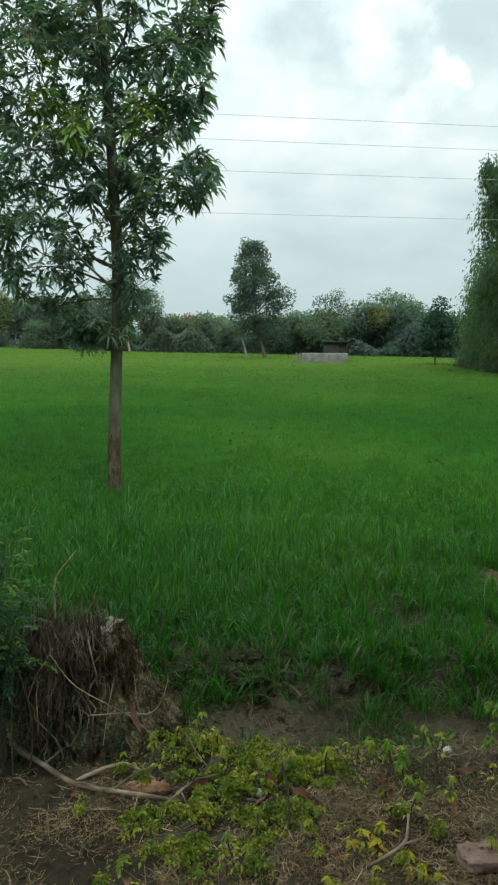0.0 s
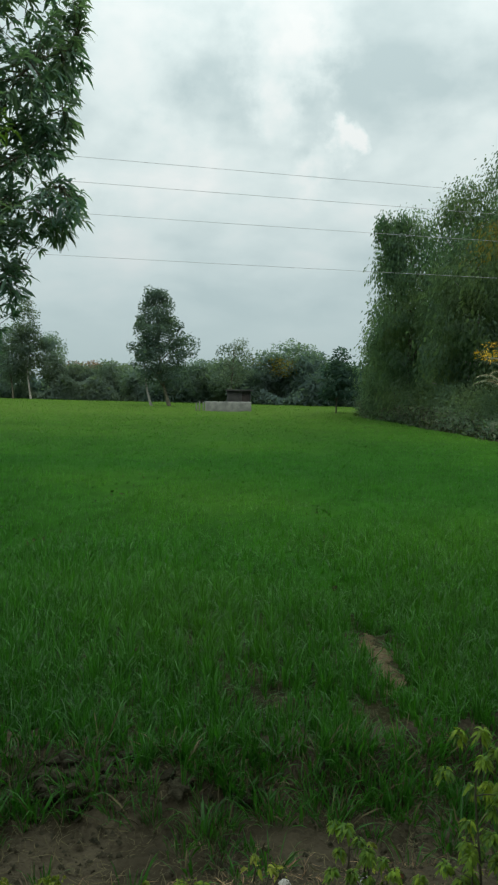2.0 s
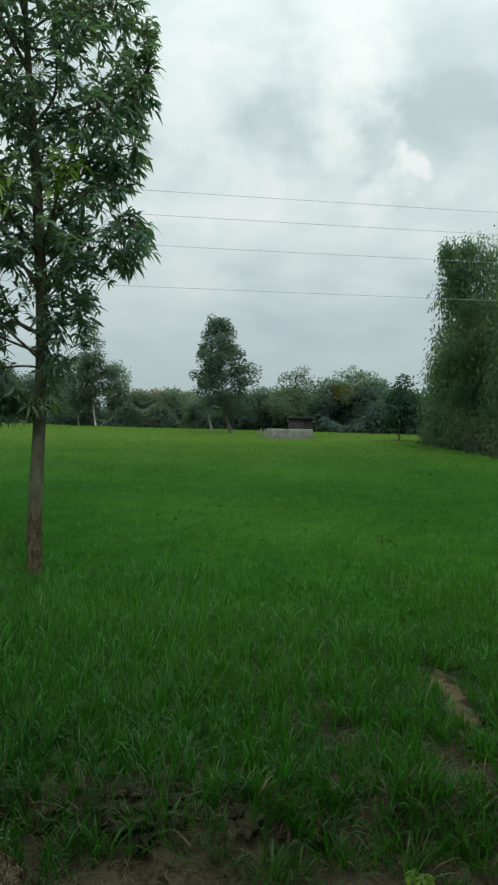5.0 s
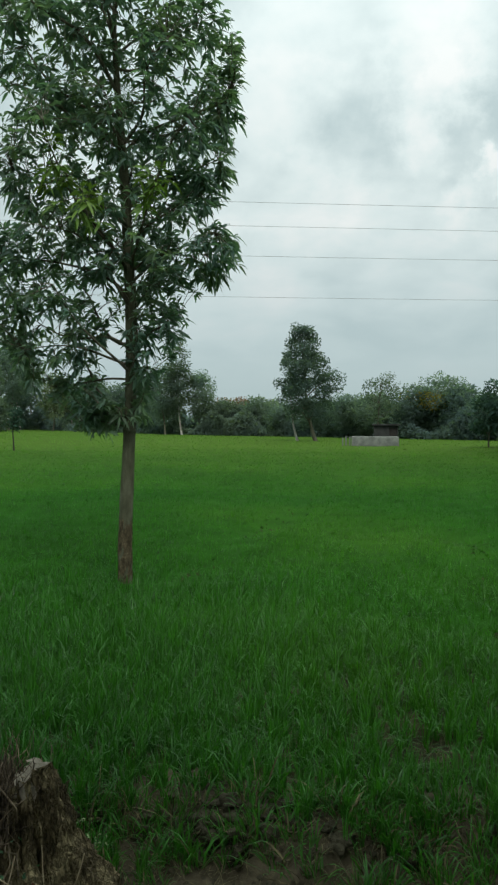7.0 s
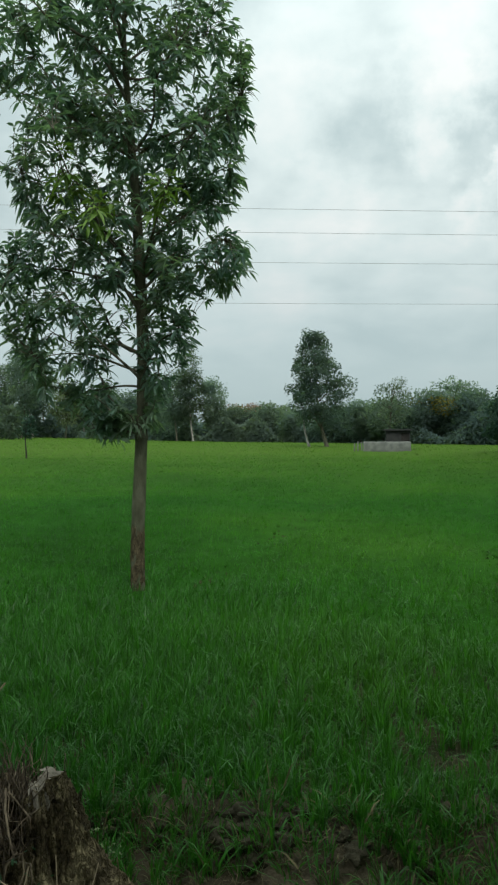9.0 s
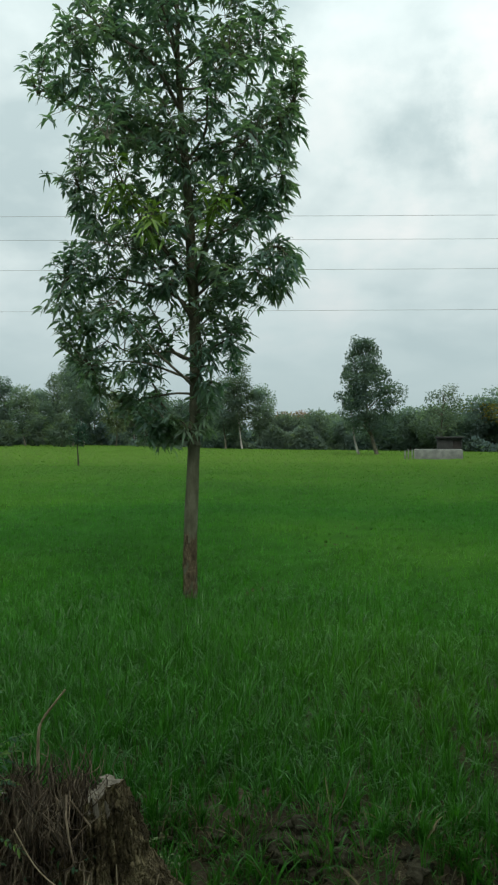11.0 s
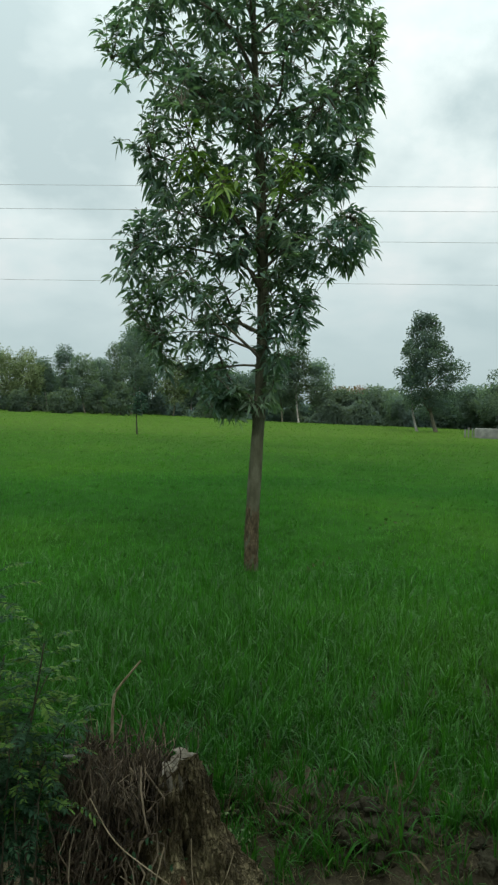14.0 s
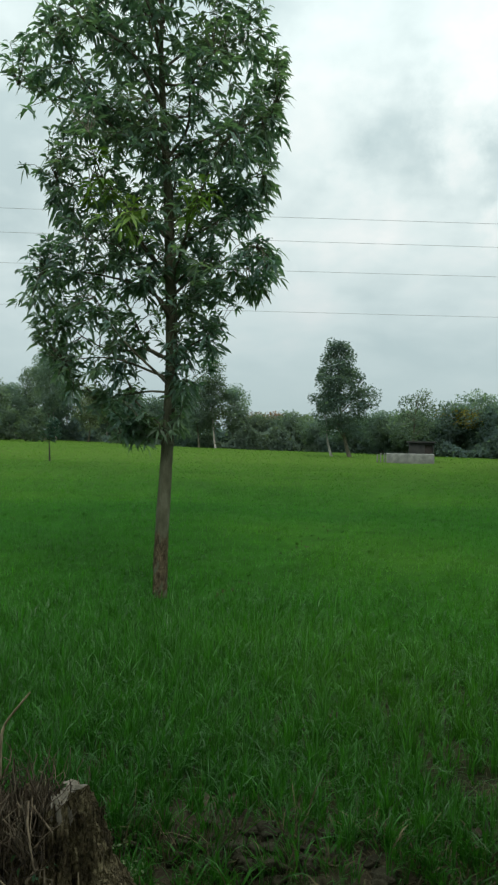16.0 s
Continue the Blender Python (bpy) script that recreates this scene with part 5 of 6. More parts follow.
def bush(x, y, stems, seed):
    rng = np.random.default_rng(seed)
    root = tagged(new("leafy_bush"), "green bush of upright stems with feathered leaves", "bush")
    root.location = (x, y, gz(x, y))
    for k, (dx, dy, h) in enumerate(stems):
        a = np.array([dx * 0.5, dy * 0.5, -0.03])
        b = np.array([dx, dy, h])
        line = bend(a, b, rng, 9, 0, 0.03)
        put("stem", smooth(soup("stem", *tubes([line], [np.linspace(0.0065, 0.0025, 9)], 6), STEM)), root)
        pos, go, rach = [], [], []
        n = int(18 + 24 * h)
        for j in range(n):
            s = 1 - 0.62 * (j / n) ** 0.9
            at = np.array([np.interp(s, np.linspace(0, 1, 9), line[:, d]) for d in range(3)])
            th = j * 2.4 + rng.normal(0, 0.4)
            lift = rng.uniform(0.0, 0.7) if j > 2 else 0.9
            r, p, g = compound_leaf(at, (math.cos(th), math.sin(th), lift), rng.uniform(0.10, 0.20), rng.integers(9, 14), 0.05, rng)
            rach.append(r), pos.extend(p), go.extend(g)
        put("stalk_spray", soup("stalk_spray", *tubes(rach, [np.linspace(0.0017, 0.0008, 7)] * len(rach), 4), BUSH_LEAF), root)["kind"] = "stuff"
        size = rng.uniform(0.016, 0.032, len(pos))
        v, f = leaves(np.array(pos), np.array(go), size, size * 0.36, rng, droop=0.30, fold=0.15, roll=0.3)
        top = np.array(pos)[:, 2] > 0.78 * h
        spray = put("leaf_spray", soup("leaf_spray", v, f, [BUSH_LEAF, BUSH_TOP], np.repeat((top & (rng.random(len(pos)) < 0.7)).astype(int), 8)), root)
        spray["kind"] = "stuff"
    # bare thin shoots that stand between the leafy stems
    for k in range(56):
        a = np.array([rng.uniform(-0.4, 0.45), rng.uniform(-0.3, 0.15), -0.02])
        b = a + [rng.normal(0, 0.05), rng.normal(0, 0.05), rng.uniform(0.3, 0.7)]
        put("shoot", soup("shoot", *tubes([bend(a, b, rng, 6, 0, 0.04)], [np.linspace(0.0045, 0.0018, 6)], 5), STEM), root)
    return root


bush(-1.30, 2.80, [(0.34, -0.02, 0.92), (0.30, 0.08, 0.78), (0.40, 0.02, 0.66), (0.20, -0.08, 1.14), (0.0, -0.15, 0.98), (-0.15, 0.1, 1.02), (0.12, 0.12, 0.82), (-0.30, -0.1, 0.95), (0.28, -0.12, 0.62), (0.36, -0.05, 0.50), (-0.05, -0.25, 0.72), (-0.4, 0.12, 0.8), (0.15, -0.28, 0.55), (-0.25, -0.3, 0.6)], 31)
bush(-1.78, 2.95, [(0.1, 0, 0.95), (-0.15, 0.1, 0.85), (-0.3, -0.1, 0.9), (0.2, -0.2, 0.7), (0.0, 0.2, 1.0)], 32)


# ---------------------------------------------------------------- weeds and litter on the verge
def weed(height, seed, full=1.0, leaf=0.026, yellowed=0.0):
    """An upright weed with whorls of drooping yellow-green leaves."""
    rng = np.random.default_rng(seed)
    root = tagged(new("weed"), "low yellow-green weed with drooping leaves on the verge", "weed", group="weeds on the verge")
    line = bend((0, 0, -0.02), (rng.normal(0, 0.15) * height, rng.normal(0, 0.15) * height, height), rng, 6, 0, 0.05)
    put("stem", soup("stem", *tubes([line], [np.linspace(0.0035, 0.0018, 6)], 5), STEM), root)
    pos, go = [], []
    tiers = max(2, int(height / 0.075))
    for t in range(tiers):
        s = 1 - 0.75 * t / tiers
        at = np.array([np.interp(s, np.linspace(0, 1, 6), line[:, d]) for d in range(3)])
        for k in range(int(9 * full) if t == 0 else int(6 * full)):
            th = rng.uniform(0, 2 * np.pi)
            reach = 0.0 if t == 0 else rng.uniform(0, 0.05)
            d = np.array([math.cos(th), math.sin(th), rng.uniform(-0.3, 0.6)])
            pos.append(at + d * [reach, reach, 0]), go.append(d)
    size = leaf * rng.uniform(0.7, 1.3, len(pos))
    v, f = leaves(np.array(pos), np.array(go), size, size * 0.55, rng, droop=0.75, fold=0.15, roll=0.4)
    put("leaf_spray", soup("leaf_spray", v, f, [WEED_LEAF, YELLOW_LEAF], np.repeat((rng.random(len(pos)) < yellowed).astype(int), 8)), root)["kind"] = "stuff"
    return root


rng = np.random.default_rng(41)
kinds = [weed(h, 700 + k, 1.8, 0.019) for k, h in enumerate((0.06, 0.08, 0.11, 0.09, 0.13, 0.07))]
places = []
while len(places) < 46:
    x, y = rng.normal(0.02, 0.28), rng.uniform(1.85, 3.12)
    if y > 2.95 - 0.25 * x or x < -0.55:
        continue
    places.append((x, y))
while len(places) < 70:
    places.append((rng.uniform(0.4, 1.6), rng.uniform(2.1, 3.0)))
for k, (x, y) in enumerate(places):
    m = pose(x, y, gz(x, y), rng.normal(0, 6), rng.normal(0, 6), rng.uniform(0, 360)) @ Matrix.Scale(rng.uniform(0.7, 1.25), 4)
    if k < len(kinds):
        kinds[k].matrix_basis = m
    else:
        c = copy_thing(kinds[k % len(kinds)], m)
        c.matrix_basis = m


def tiered_weed(x, y, height, heads, seed):
    """An upright weed whose side stalks each end in an umbrella of narrow drooping leaves."""
    rng = np.random.default_rng(seed)
    root = tagged(new("weed"), "tall yellow-green weed with umbrellas of drooping leaves" if height > 0.3 else "short yellow-green weed with umbrellas of drooping leaves", "weed", group="weeds on the verge")
    root.location = (x, y, gz(x, y))
    line = bend((0, 0, -0.02), (rng.normal(0, 0.05) * height, 0.02, height), rng, 8, 0, 0.04)
    put("stem", smooth(soup("stem", *tubes([line], [np.linspace(0.005, 0.002, 8)], 6), STEM)), root)
    for k in range(heads):
        s = 1.0 if k == 0 else 1 - 0.8 * k / heads
        at = np.array([np.interp(s, np.linspace(0, 1, 8), line[:, d]) for d in range(3)])
        th = k * 2.4 + rng.normal(0, 0.5)
        reach = 0.0 if k == 0 else rng.uniform(0.05, 0.11)
        end = at + np.array([reach * math.cos(th), reach * math.sin(th), 0.015 + 0.3 * reach])
        if k:
            put("stalk", soup("stalk", *tubes([bend(at, end, rng, 4, 0.03, 0.04)], [np.linspace(0.002, 0.0013, 4)], 4), STEM), root)
        m = 54
        a = rng.uniform(0, 2 * np.pi, m)
        up = rng.uniform(-0.4, 1.1, m)
        size = rng.uniform(0.022, 0.035, m) * (1.1 if k == 0 else 1.0) * min(1, 0.7 + height)
        v, f = leaves(end + np.stack([0.004 * np.cos(a), 0.004 * np.sin(a), rng.uniform(-0.015, 0.012, m)], -1), np.stack([np.cos(a), np.sin(a), up], -1), size, size * 0.36, rng, droop=0.85, fold=0.2, roll=0.3)
        put("leaf_head", soup("leaf_head", v, f, [TALL_WEED, BUSH_TOP], np.repeat((rng.random(m) < 0.15 + 0.35 * (k > 2)).astype(int), 8)), root)["kind"] = "stuff"
    return root


for k, (x, y, h, heads) in enumerate([(1.40, 2.66, 0.585, 13), (1.50, 2.62, 0.42, 9), (1.36, 2.58, 0.24, 6), (1.46, 2.55, 0.22, 5), (1.03, 2.80, 0.215, 6), (1.09, 2.77, 0.13, 4), (0.55, 2.68, 0.13, 4), (0.60, 2.65, 0.09, 3), (1.22, 2.62, 0.14, 4), (1.57, 2.68, 0.34, 7)]):
    tiered_weed(x, y, h, heads, 760 + k)

# a dry plant with ochre seed heads behind the stump
rng2 = np.random.default_rng(64)
dry = tagged(new("seed_plant"), "small dry plant with pale yellow seed heads", "plant")
dry.location = (-0.49, 3.30, gz(-0.49, 3.30))
for k in range(5):
    line = bend((rng2.normal(0, 0.02), 0, -0.02), (rng2.normal(0.03, 0.06), rng2.normal(0, 0.05), rng2.uniform(0.30, 0.44)), rng2, 7, 0, 0.05)
    put("stem", soup("stem", *tubes([line], [np.linspace(0.002, 0.001, 7)], 4), STEM), dry)
    m = 34
    p = line[rng2.integers(2, 7, m)] + rng2.normal(0, 0.016, (m, 3))
    v, f = leaves(p, rng2.normal(0, 1, (m, 3)), rng2.uniform(0.008, 0.016, m), 0.008, rng2, droop=0.2)
    put("seed_head", soup("seed_head", v, f, PALE_LEAF), dry, "pale yellow seeds")["kind"] = "stuff"
for k, (x, y, h) in enumerate([(0.40, 2.25, 0.07), (0.44, 2.21, 0.05), (0.53, 2.12, 0.06), (0.56, 2.09, 0.05), (0.62, 2.08, 0.04), (0.46, 2.28, 0.06), (0.36, 2.22, 0.04)]):
    w = weed(h, 790 + k, 1.6, 0.028, 0.6)
    tagged(w, "short weed with yellowed and pale green leaves")
    w.location = (x, y, gz(x, y))


def inside(x, y, ring):
    """Whether points lie within a closed outline on the plan."""
    hit = np.zeros(len(x), bool)
    for (x0, y0), (x1, y1) in zip(ring, ring[1:] + ring[:1]):
        hit ^= ((y0 > y) != (y1 > y)) & (x < (x1 - x0) * (y - y0) / (y1 - y0 + 1e-9) + x0)
    return hit


# a low mat of the same weeds: small rosettes crowded into cushions, with bare gaps
MAT = [(-0.38, 3.02), (-0.1, 3.1), (0.12, 3.0), (0.30, 2.82), (0.38, 2.66), (0.25, 2.50), (0.32, 2.30), (0.12, 2.20), (0.0, 2.06), (-0.22, 2.12), (-0.38, 2.27), (-0.50, 2.40), (-0.22, 2.42), (-0.18, 2.52), (-0.3, 2.72)]
n = 8500
mx, my = rng.uniform(-0.6, 0.9, n), rng.uniform(1.95, 3.15, n)
jx, jy = mx + rng.normal(0, 0.03, n), my + rng.normal(0, 0.03, n)
cush = np.array([noise.noise(Vector((p * 9, q * 9, 1.0))) + 0.6 * noise.noise(Vector((p * 21, q * 21, 4.0))) for p, q in zip(mx, my)])
ok = (inside(jx, jy, MAT) & (cush > 0.0)) | ((cush > 0.56) & (jy < 2.95 - 0.25 * jx))
mx, my, cush = mx[ok], my[ok], cush[ok]
per = 14
th = rng.uniform(0, 2 * np.pi, (len(mx), per))
hgt = (0.012 + 0.055 * np.clip(cush + 0.22, 0, 0.9))[:, None] * rng.uniform(0.6, 1.2, (len(mx), 1)) + rng.normal(0, 0.004, (len(mx), per))
p = np.stack([mx[:, None] + 0.007 * np.cos(th), my[:, None] + 0.007 * np.sin(th), ground_z(mx, my)[:, None] + hgt.clip(0.004, 0.09)], -1).reshape(-1, 3)
d = np.stack([np.cos(th), np.sin(th), rng.normal(0.1, 0.35, th.shape)], -1).reshape(-1, 3)
size = rng.uniform(0.008, 0.016, len(p))
v, f = clumps(p, d, size * 1.15, size * 0.75, rng, droop=0.5)
mat_ob = put("weed_mat", soup("weed_mat", v, f, [WEED_LEAF, YELLOW_LEAF], np.repeat((rng.random(len(p)) < 0.015).astype(int), 2)))
tagged(mat_ob, "low mat of small yellow-green weeds on the verge", "weeds", kind="stuff")


def strands(pos, turn, length, width, rng, lift=0.1, curl=1.0):
    """Dry curling stalks that lie on the ground: ribbons of three lengths, 5 tris each."""
    n = len(pos)
    a = turn[:, None] + rng.normal(0, curl, n)[:, None] * np.array([0, 0.5, 1.0, 1.6])[None]
    rise = rng.normal(lift, 0.2, n)[:, None] + rng.normal(0, 0.25, (n, 4))
    step = np.stack([np.cos(a), np.sin(a), rise], -1) * (length / 3)[:, None, None]
    line = pos[:, None] + np.concatenate([np.zeros((n, 1, 3)), np.cumsum(step[:, :3], 1)], 1)
    floor = ground_z(line[..., 0], line[..., 1]) + 0.003
    line[..., 2] = np.maximum(line[..., 2], floor)
    side = np.stack([-np.sin(a), np.cos(a), rng.normal(0, 0.6, a.shape)], -1) * (width / 2)[:, None, None]
    v = np.concatenate([(line[:, :3, None] + side[:, :3, None] * np.array([-1, 1.0])[None, None, :, None]).reshape(n, 6, 3), line[:, 3:]], 1)
    f = np.array([[0, 1, 3], [0, 3, 2], [2, 3, 5], [2, 5, 4], [4, 5, 6]])
    return v.reshape(-1, 3), (f[None] + 7 * np.arange(n)[:, None, None]).reshape(-1, 3)


# dry straw strewn over the verge, in drifts, thin where the earth shows
n = 56000
x, y = rng.normal(0.25, 0.85, n), 2.3 + rng.normal(0, 0.42, n)
drift = np.array([noise.noise(Vector((p * 3.2, q * 4.0, 9.0))) + 0.5 * noise.noise(Vector((p * 9, q * 9, 3.0))) for p, q in zip(x, y)])
thick = np.exp(-(((x - 0.55) / 0.4) ** 2 + ((y - 2.28) / 0.30) ** 2)) + 0.8 * np.exp(-(((x + 0.15) / 0.5) ** 2 + ((y - 2.03) / 0.12) ** 2)) + 0.7 * np.exp(-(((x + 0.62) / 0.3) ** 2 + ((y - 2.33) / 0.09) ** 2))
bare = np.exp(-(((x + 0.47) / 0.20) ** 2 + ((y - 2.10) / 0.10) ** 2) ** 2)
keep = (rng.random(n) < 0.32 + 1.0 * thick + 0.5 * drift - 0.95 * bare - 0.2 * inside(x, y, MAT)) & (y < 3.2) & (y > 0.6)
x, y = x[keep], y[keep]
p = np.stack([x, y, ground_z(x, y) + rng.gamma(1.5, 0.007, len(x)) + 0.002], -1)
v, f = strands(p, rng.uniform(0, 2 * np.pi, len(x)), rng.gamma(2.4, 0.016, len(x)).clip(0.010, 0.15), rng.uniform(0.0010, 0.0026, len(x)), rng)
litter = put("straw_litter", soup("straw_litter", v, f, [STRAW, DEAD_GRASS], np.repeat((rng.random(len(x)) < 0.45).astype(int), 5)))
tagged(litter, "dry tan straw and grass strewn on the verge", "litter", kind="stuff")
# dull short grass among the straw
n = 5200
x, y = rng.normal(0.55, 0.34, n), rng.normal(2.58, 0.16, n)
p = np.stack([x, y, ground_z(x, y)], -1)
v, f = leaves(p, rng.normal(0, 0.6, (n, 3)) + [0, 0, 0.9], rng.uniform(0.02, 0.07, n), 0.0026, rng, droop=0.5, fold=0.1)
short = put("verge_grass", soup("verge_grass", v, f, [VERGE_GRASS, DEAD_GRASS], np.repeat((rng.random(n) < 0.4).astype(int), 8)))
tagged(short, "short dull green and withered grass on the verge", "grass", kind="stuff")
# dead grass in the thin places of the field
gaps = [(bx, by, sx, sy) for bx, by, sx, sy in BARE[:4] for _ in range(240)]
g = np.array(gaps)
p = np.stack([g[:, 0] + rng.normal(0, 1, len(g)) * g[:, 2] * 0.6, g[:, 1] + rng.normal(0, 1, len(g)) * g[:, 3] * 0.6, np.zeros(len(g))], -1)
p[:, 2] = ground_z(p[:, 0], p[:, 1])
v, f = leaves(p, rng.normal(0, 1, (len(g), 3)) * [1, 1, 0.5] + [0, 0, 0.5], rng.uniform(0.03, 0.12, len(g)), 0.0028, rng, droop=0.4, fold=0.1)
dead = put("dead_grass", soup("dead_grass", v, f, DEAD_GRASS))
tagged(dead, "withered straw-coloured grass in thin spots", "grass", kind="stuff")
# sparse grass in the ditch
crumbs = 10000
x, y = rng.uniform(-2.2, 2.5, crumbs), np.where(rng.random(crumbs) < 0.6, rng.uniform(3.0, 4.1, crumbs), rng.uniform(1.6, 3.0, crumbs))
r = rng.gamma(1.6, 0.0034, crumbs).clip(0.002, 0.022)
c = np.stack([x, y, ground_z(x, y) + r * 0.3], -1)
o = np.array([[1, 0, 0], [0, 1, 0], [-1, 0, 0], [0, -1, 0], [0, 0, 1.0]])
v = c[:, None] + r[:, None, None] * (o + rng.normal(0, 0.25, (crumbs, 5, 3)))
f = np.array([[0, 1, 4], [1, 2, 4], [2, 3, 4], [3, 0, 4]])
crumb = put("earth_crumbs", soup("earth_crumbs", v.reshape(-1, 3), (f[None] + 5 * np.arange(crumbs)[:, None, None]).reshape(-1, 3), CLOD))
tagged(crumb, "loose crumbs of brown earth on verge and bank", "earth", kind="stuff")
tufts = 400
tx, ty = rng.uniform(-2.2, 2.6, tufts), 4.0 - rng.gamma(1.6, 0.19, tufts)
ok = (ty > 2.95) & (np.hypot(tx - 0.25, ty - 3.35) > 0.22) & (np.hypot(tx + 0.05, (ty - 3.85) * 2) > 0.14)
tx, ty = tx[ok], ty[ok]
per = rng.integers(8, 34, len(tx))
tall = rng.uniform(0.11, 0.30, len(tx)).repeat(per)
n = per.sum()
x, y = tx.repeat(per) + rng.normal(0, 0.028, n), ty.repeat(per) + rng.normal(0, 0.022, n)
p = np.stack([x, y, ground_z(x, y) - 0.005], -1)
d = np.stack([(x - tx.repeat(per)) * 9 + rng.normal(0, 0.22, n), (y - ty.repeat(per)) * 9 + rng.normal(-0.05, 0.22, n), np.ones(n)], -1)
v, f = leaves(p, d, tall * rng.uniform(0.55, 1.15, n), rng.uniform(0.004, 0.0085, n), rng, droop=0.42, fold=0.1)
tuft = put("ditch_grass", soup("ditch_grass", v, f, [WHEAT, DEAD_GRASS], np.repeat((rng.random(n) < 0.16).astype(int), 8)))
tagged(tuft, "green grass with withered blades growing in the ditch", "grass", kind="stuff")


def lump(r, seed, rough=0.25, flat=0.6):
    bm = bmesh.new()
    bmesh.ops.create_icosphere(bm, subdivisions=3, radius=1.0)
    rng = np.random.default_rng(seed)
    o = Vector(rng.uniform(0, 50, 3))
    for v in bm.verts:
        k = 1 + rough * noise.noise(v.co * 1.4 + o) + rough * 0.5 * noise.noise(v.co * 3.6 + o) + rough * 0.2 * noise.noise(v.co * 9 + o)
        v.co = Vector((v.co.x * k, v.co.y * k, v.co.z * k * flat)) * r
    return bm


def loose(name, label, category, bm, mat, x, y, sink, turn=0, group="", scale=(1, 1, 1)):
    ob = part(name, bm, mat, None)
    ob.matrix_basis = pose(x, y, gz(x, y) + sink, 0, 0, turn) @ Matrix.Diagonal((*scale, 1))
    return tagged(ob, label, category, group=group)


for k in range(58):
    x = rng.uniform(-1.2, 2.3)
    y = 3.86 - 0.10 * math.sin(x * 2.1 + 0.7) + rng.normal(0, 0.05)
    r, up = rng.uniform(0.02, 0.06), -0.012
    if k < 30:
        x, y = -0.05 + rng.normal(0, 0.19), 3.84 + rng.normal(0, 0.07)
        r, up = rng.uniform(0.02, 0.055), rng.uniform(-0.02, 0.015)
    loose("earth_clod", "dark crumbled clod of brown earth on the bank", "clod", lump(r, 800 + k, 0.9, 0.6), CLOD, x, y, up, rng.uniform(0, 360), "clods along the field bank")
# dead stalks and bits on the ditch floor
n = 5200
x, y = rng.uniform(-1.5, 2.4, n), rng.uniform(3.0, 3.95, n)
p = np.stack([x, y, ground_z(x, y) + 0.004], -1)
v, f = strands(p, rng.uniform(0, 2 * np.pi, n), rng.gamma(3, 0.02, n).clip(0.02, 0.18), rng.uniform(0.0012, 0.003, n), rng, lift=0.15)
bits = put("ditch_litter", soup("ditch_litter", v, f, DEAD_GRASS))
tagged(bits, "withered stalks lying in the ditch", "litter", kind="stuff")
for k, (x, y, r) in enumerate([(0.18, 2.48, 0.028), (0.04, 2.56, 0.022), (0.62, 2.05, 0.02), (0.95, 2.15, 0.03), (1.1, 2.9, 0.022), (0.83, 2.9, 0.02)]):
    loose("stone", "small pale stone lying on the verge", "stone", lump(r, 840 + k, 0.35, 0.7), STONE, x, y, r * 0.35, k * 50, "stones")
slab = bmesh.new()
bmesh.ops.create_cube(slab, size=1.0)
bmesh.ops.subdivide_edges(slab, edges=slab.edges[:], cuts=7, use_grid_fill=True)
for w in slab.verts:
    k = Vector((w.co.x * 0.19, w.co.y * 0.115, w.co.z * 0.035))
    k *= 1 - 0.22 * (abs(w.co.x) + abs(w.co.y) > 0.75) * (0.6 + noise.noise(w.co * 2.2))
    w.co = k + Vector((0.010 * noise.noise(w.co * 3 + Vector((4, 1, 2))), 0.012 * noise.noise(w.co * 3), 0.010 * noise.noise(w.co * 4 + Vector((1, 5, 2))) + 0.004 * noise.noise(w.co * 13)))
loose("broken_brick", "flat piece of worn pinkish broken brick on the verge", "brick", slab, BRICK, 0.79, 2.17, 0.022, 8)
n = 1700
s, w = rng.normal(0, 0.42, n), rng.normal(0, 0.5, n)
x, y = 1.77 + 0.02 * s - 0.10 * (s < -0.7) * (-0.7 - s) + 0.05 * w + 0.03 * np.sin(s * 7), 5.15 + 0.50 * s + 0.05 * w
r = rng.gamma(1.8, 0.0042, n).clip(0.003, 0.026)
c = np.stack([x, y, ground_z(x, y) + 0.006], -1)
v = c[:, None] + r[:, None, None] * (o * [1.6, 1.6, 0.7] + rng.normal(0, 0.25, (n, 5, 3)))
f = np.array([[0, 1, 4], [1, 2, 4], [2, 3, 4], [3, 0, 4]])
sand = put("sandy_soil", soup("sandy_soil", v.reshape(-1, 3), (f[None] + 5 * np.arange(n)[:, None, None]).reshape(-1, 3), SAND))
tagged(sand, "bare pale sandy soil in a thin strip of the crop", "soil", kind="stuff")
loose("terracotta_shard", "half-buried rounded piece of orange-brown terracotta", "shard", lump(0.052, 861, 0.4, 0.5), TERRACOTTA, -0.39, 2.56, 0.02, -6, scale=(1.75, 0.55, 1.1))
fallen = [(0.53, 2.42, 0.10, 0.06), (0.58, 2.38, 0.11, 0.05), (0.75, 2.43, 0.11, 0.045), (-0.21, 2.58, 0.13, 0.05), (-0.15, 2.60, 0.09, 0.045), (0.10, 2.55, 0.09, 0.05), (0.23, 2.49, 0.10, 0.05), (0.9, 2.7, 0.09, 0.035)]
fallen += [(rng.uniform(-0.8, 1.3), rng.uniform(2.0, 2.95), rng.uniform(0.03, 0.08), rng.uniform(0.018, 0.04)) for k in range(26)]
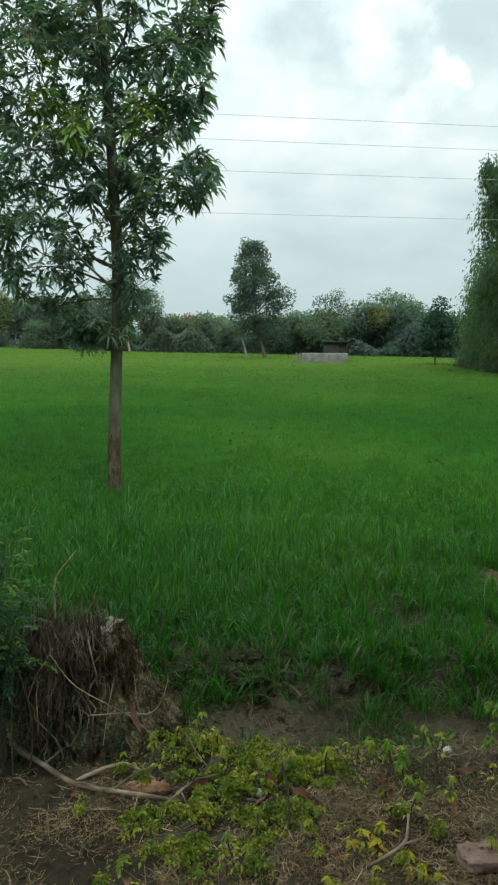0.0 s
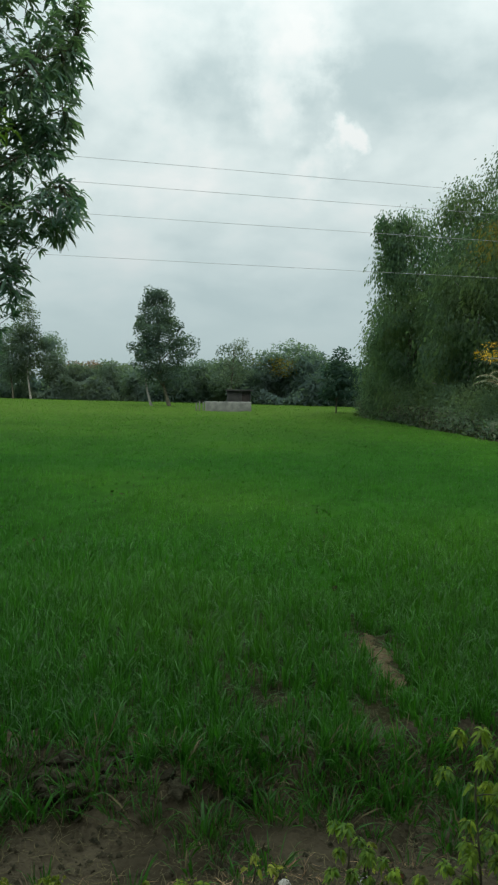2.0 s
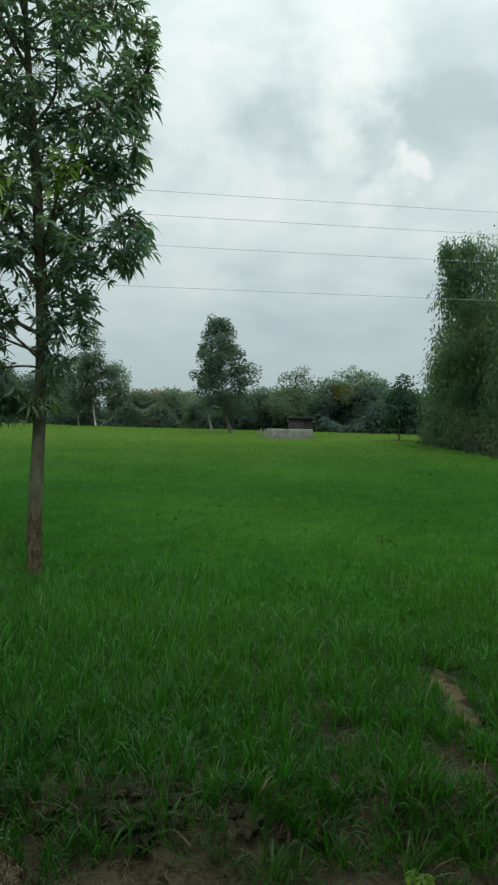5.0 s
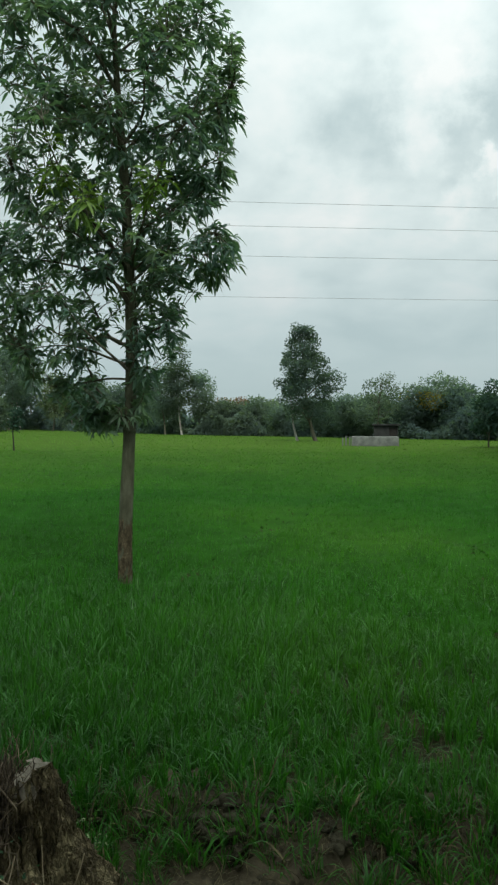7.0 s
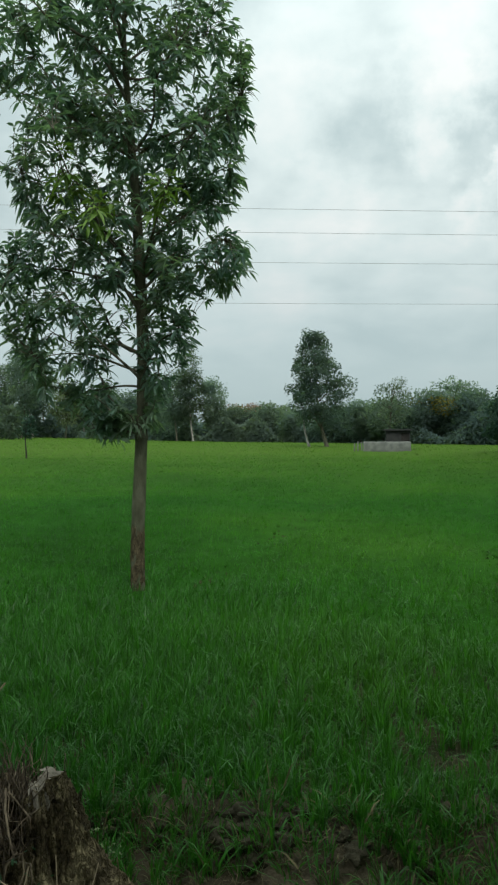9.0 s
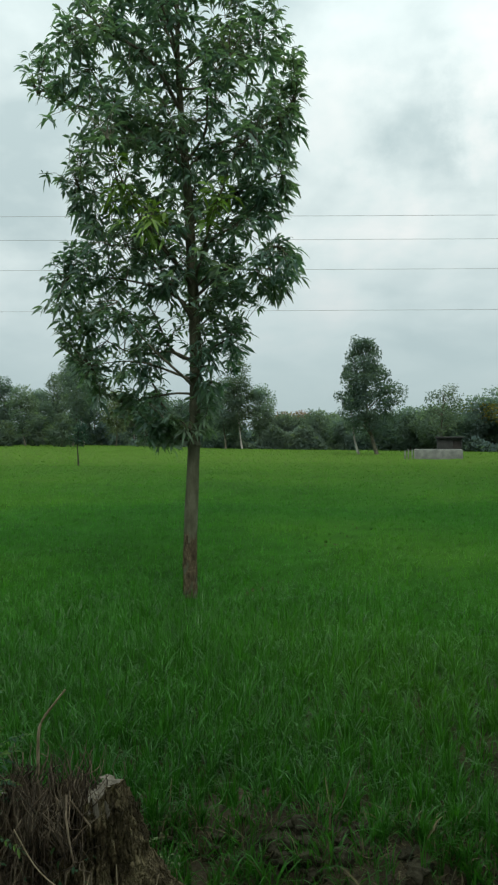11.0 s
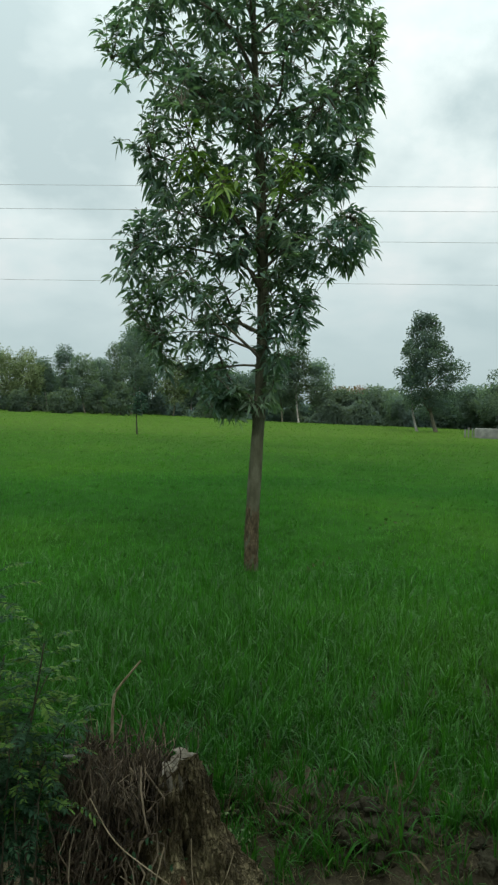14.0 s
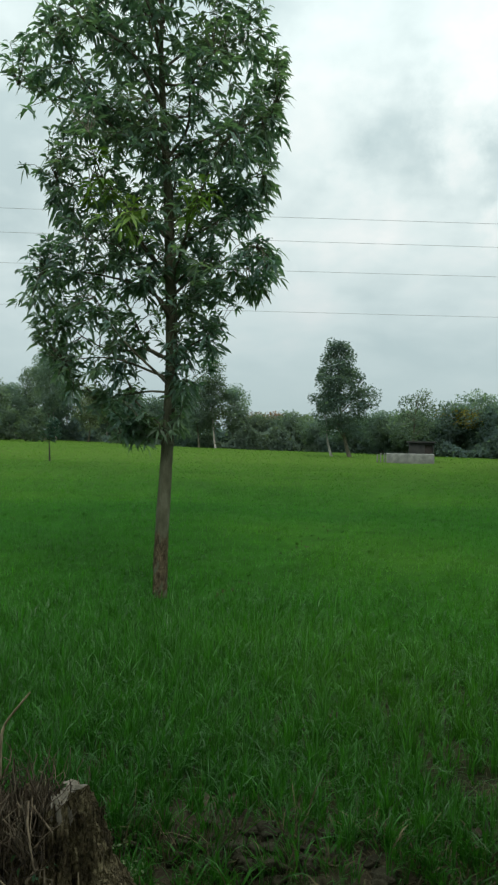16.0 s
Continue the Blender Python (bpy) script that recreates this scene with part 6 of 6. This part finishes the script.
for k, (x, y, L, W) in enumerate(fallen):
    ob = put("dry_leaf", smooth(soup("dry_leaf", *curled_leaf(L, W, 600 + k, rng.uniform(0.3, 0.9)), BROWN_LEAF)), matrix=pose(x, y, gz(x, y) + 0.012, rng.normal(0, 18), rng.normal(-5, 12), rng.uniform(0, 360)))
    tagged(ob, "curled red-brown dry fallen leaf", "leaf", group="fallen leaves")


def stick(label, a, b, r, seed):
    rng = np.random.default_rng(seed)
    a, b = [np.array((x, y, gz(x, y) + r * 0.8 + h)) for x, y, h in (a, b)]
    line = bend(a, b, rng, 14, 0.02, 0.04)
    ob = put("stick", smooth(soup("stick", *tubes([line], [np.linspace(r, r * 0.55, 14) * (1 + rng.normal(0, 0.08, 14))], 8), DRY)))
    tagged(ob, label, "stick", group="sticks on the verge")


def branch(label, pts, r, mat, twigs=()):
    """A fallen branch along given places on the ground (x, y, height over it), with short side twigs."""
    root = tagged(new("branch"), label, "branch", group="branches on the verge")
    p = np.array([(x, y, gz(x, y) + h + r + 0.012) for x, y, h in pts], float)
    fine = np.linspace(0, len(p) - 1, 22)
    line = np.stack([np.interp(fine, np.arange(len(p)), p[:, d]) for d in range(3)], -1)
    for _ in range(4):
        line[1:-1] = (line[:-2] + 2 * line[1:-1] + line[2:]) / 4
    rng = np.random.default_rng(int(r * 1e5) + len(pts))
    put("stem", smooth(soup("stem", *tubes([line], [np.linspace(r, r * 0.6, 22) * (1 + rng.normal(0, 0.07, 22))], 9), mat)), root)
    for s, to in twigs:
        a = line[int(s * 21)]
        put("side_twig", smooth(soup("side_twig", *tubes([bend(a, a + np.array(to), rng, 6, 0.02, 0.06)], [np.linspace(r * 0.45, r * 0.2, 6)], 5), mat)), root)
    return root


branch("long grey-brown branch lying on the ground", [(-1.02, 2.88, 0.03), (-0.94, 2.81, 0.02), (-0.80, 2.68, 0.015), (-0.66, 2.55, 0.0), (-0.48, 2.50, 0.0), (-0.28, 2.47, 0.0)], 0.013, DRY, [(0.6, (0.12, -0.08, 0.02)), (0.8, (0.15, 0.08, 0.05)), (0.4, (0.10, 0.12, 0.03))])
branch("bleached curved stick arching off the ground", [(-0.66, 2.60, 0.0), (-0.57, 2.65, 0.02), (-0.48, 2.67, 0.03), (-0.36, 2.62, 0.0)], 0.0095, TWIG)
branch("forked thin branch lying among weeds", [(0.38, 2.10, 0.01), (0.46, 2.15, 0.02), (0.53, 2.19, 0.04), (0.55, 2.27, 0.08)], 0.0075, DRY, [(0.65, (0.12, 0.06, 0.04))])
branch("dark twisted stick beside the shard", [(-0.30, 2.44, 0.0), (-0.24, 2.52, 0.02), (-0.20, 2.58, 0.03), (-0.12, 2.60, 0.02)], 0.008, DRY, [(0.3, (0.05, -0.12, 0.0)), (0.6, (0.08, 0.04, 0.07))])
branch("thin dry stick among the weeds", [(-0.27, 2.88, 0.05), (-0.22, 2.78, 0.04), (-0.14, 2.66, 0.0)], 0.005, DRY, [(0.4, (0.05, 0.02, 0.06))])
branch("thin bare upright twig in the weeds", [(0.15, 2.33, -0.02), (0.145, 2.36, 0.10), (0.12, 2.38, 0.24), (0.06, 2.40, 0.37)], 0.0036, DRY, [(0.75, (-0.07, 0, 0.06)), (0.6, (0.06, 0.02, 0.08)), (0.85, (-0.03, 0.02, 0.08)), (0.5, (-0.06, 0, 0.07))])
for k in range(24):
    x, y, a = rng.uniform(-0.85, 0.05), rng.uniform(2.38, 2.78), rng.uniform(0, 6.28)
    L = rng.uniform(0.06, 0.16)
    stick("thin dry stick on the litter", (x, y, 0.0), (x + L * math.cos(a), y + L * math.sin(a) * 0.7, rng.uniform(0.0, 0.05)), rng.uniform(0.0022, 0.005), 20 + k)

# unseen trees added behind the path, only so that their boughs shade the verge
for k, (x, y) in enumerate([(4.4, -0.8), (7.8, -0.3), (1.2, -2.6)]):
    tree("roadside_tree", "unseen broad tree added to shade the verge", x, y, 7.6, MANGO, BARK, [(0.5, 2.2), (0.6, 3.2), (0.8, 3.0), (1.0, 1.0)], 130, 80 if x > 2 else 50, (0.36, 0.16), 900 + k, 0.16,
         (0, 1.2 if x > 2 else 0.6), spread=0.55, group="roadside trees")
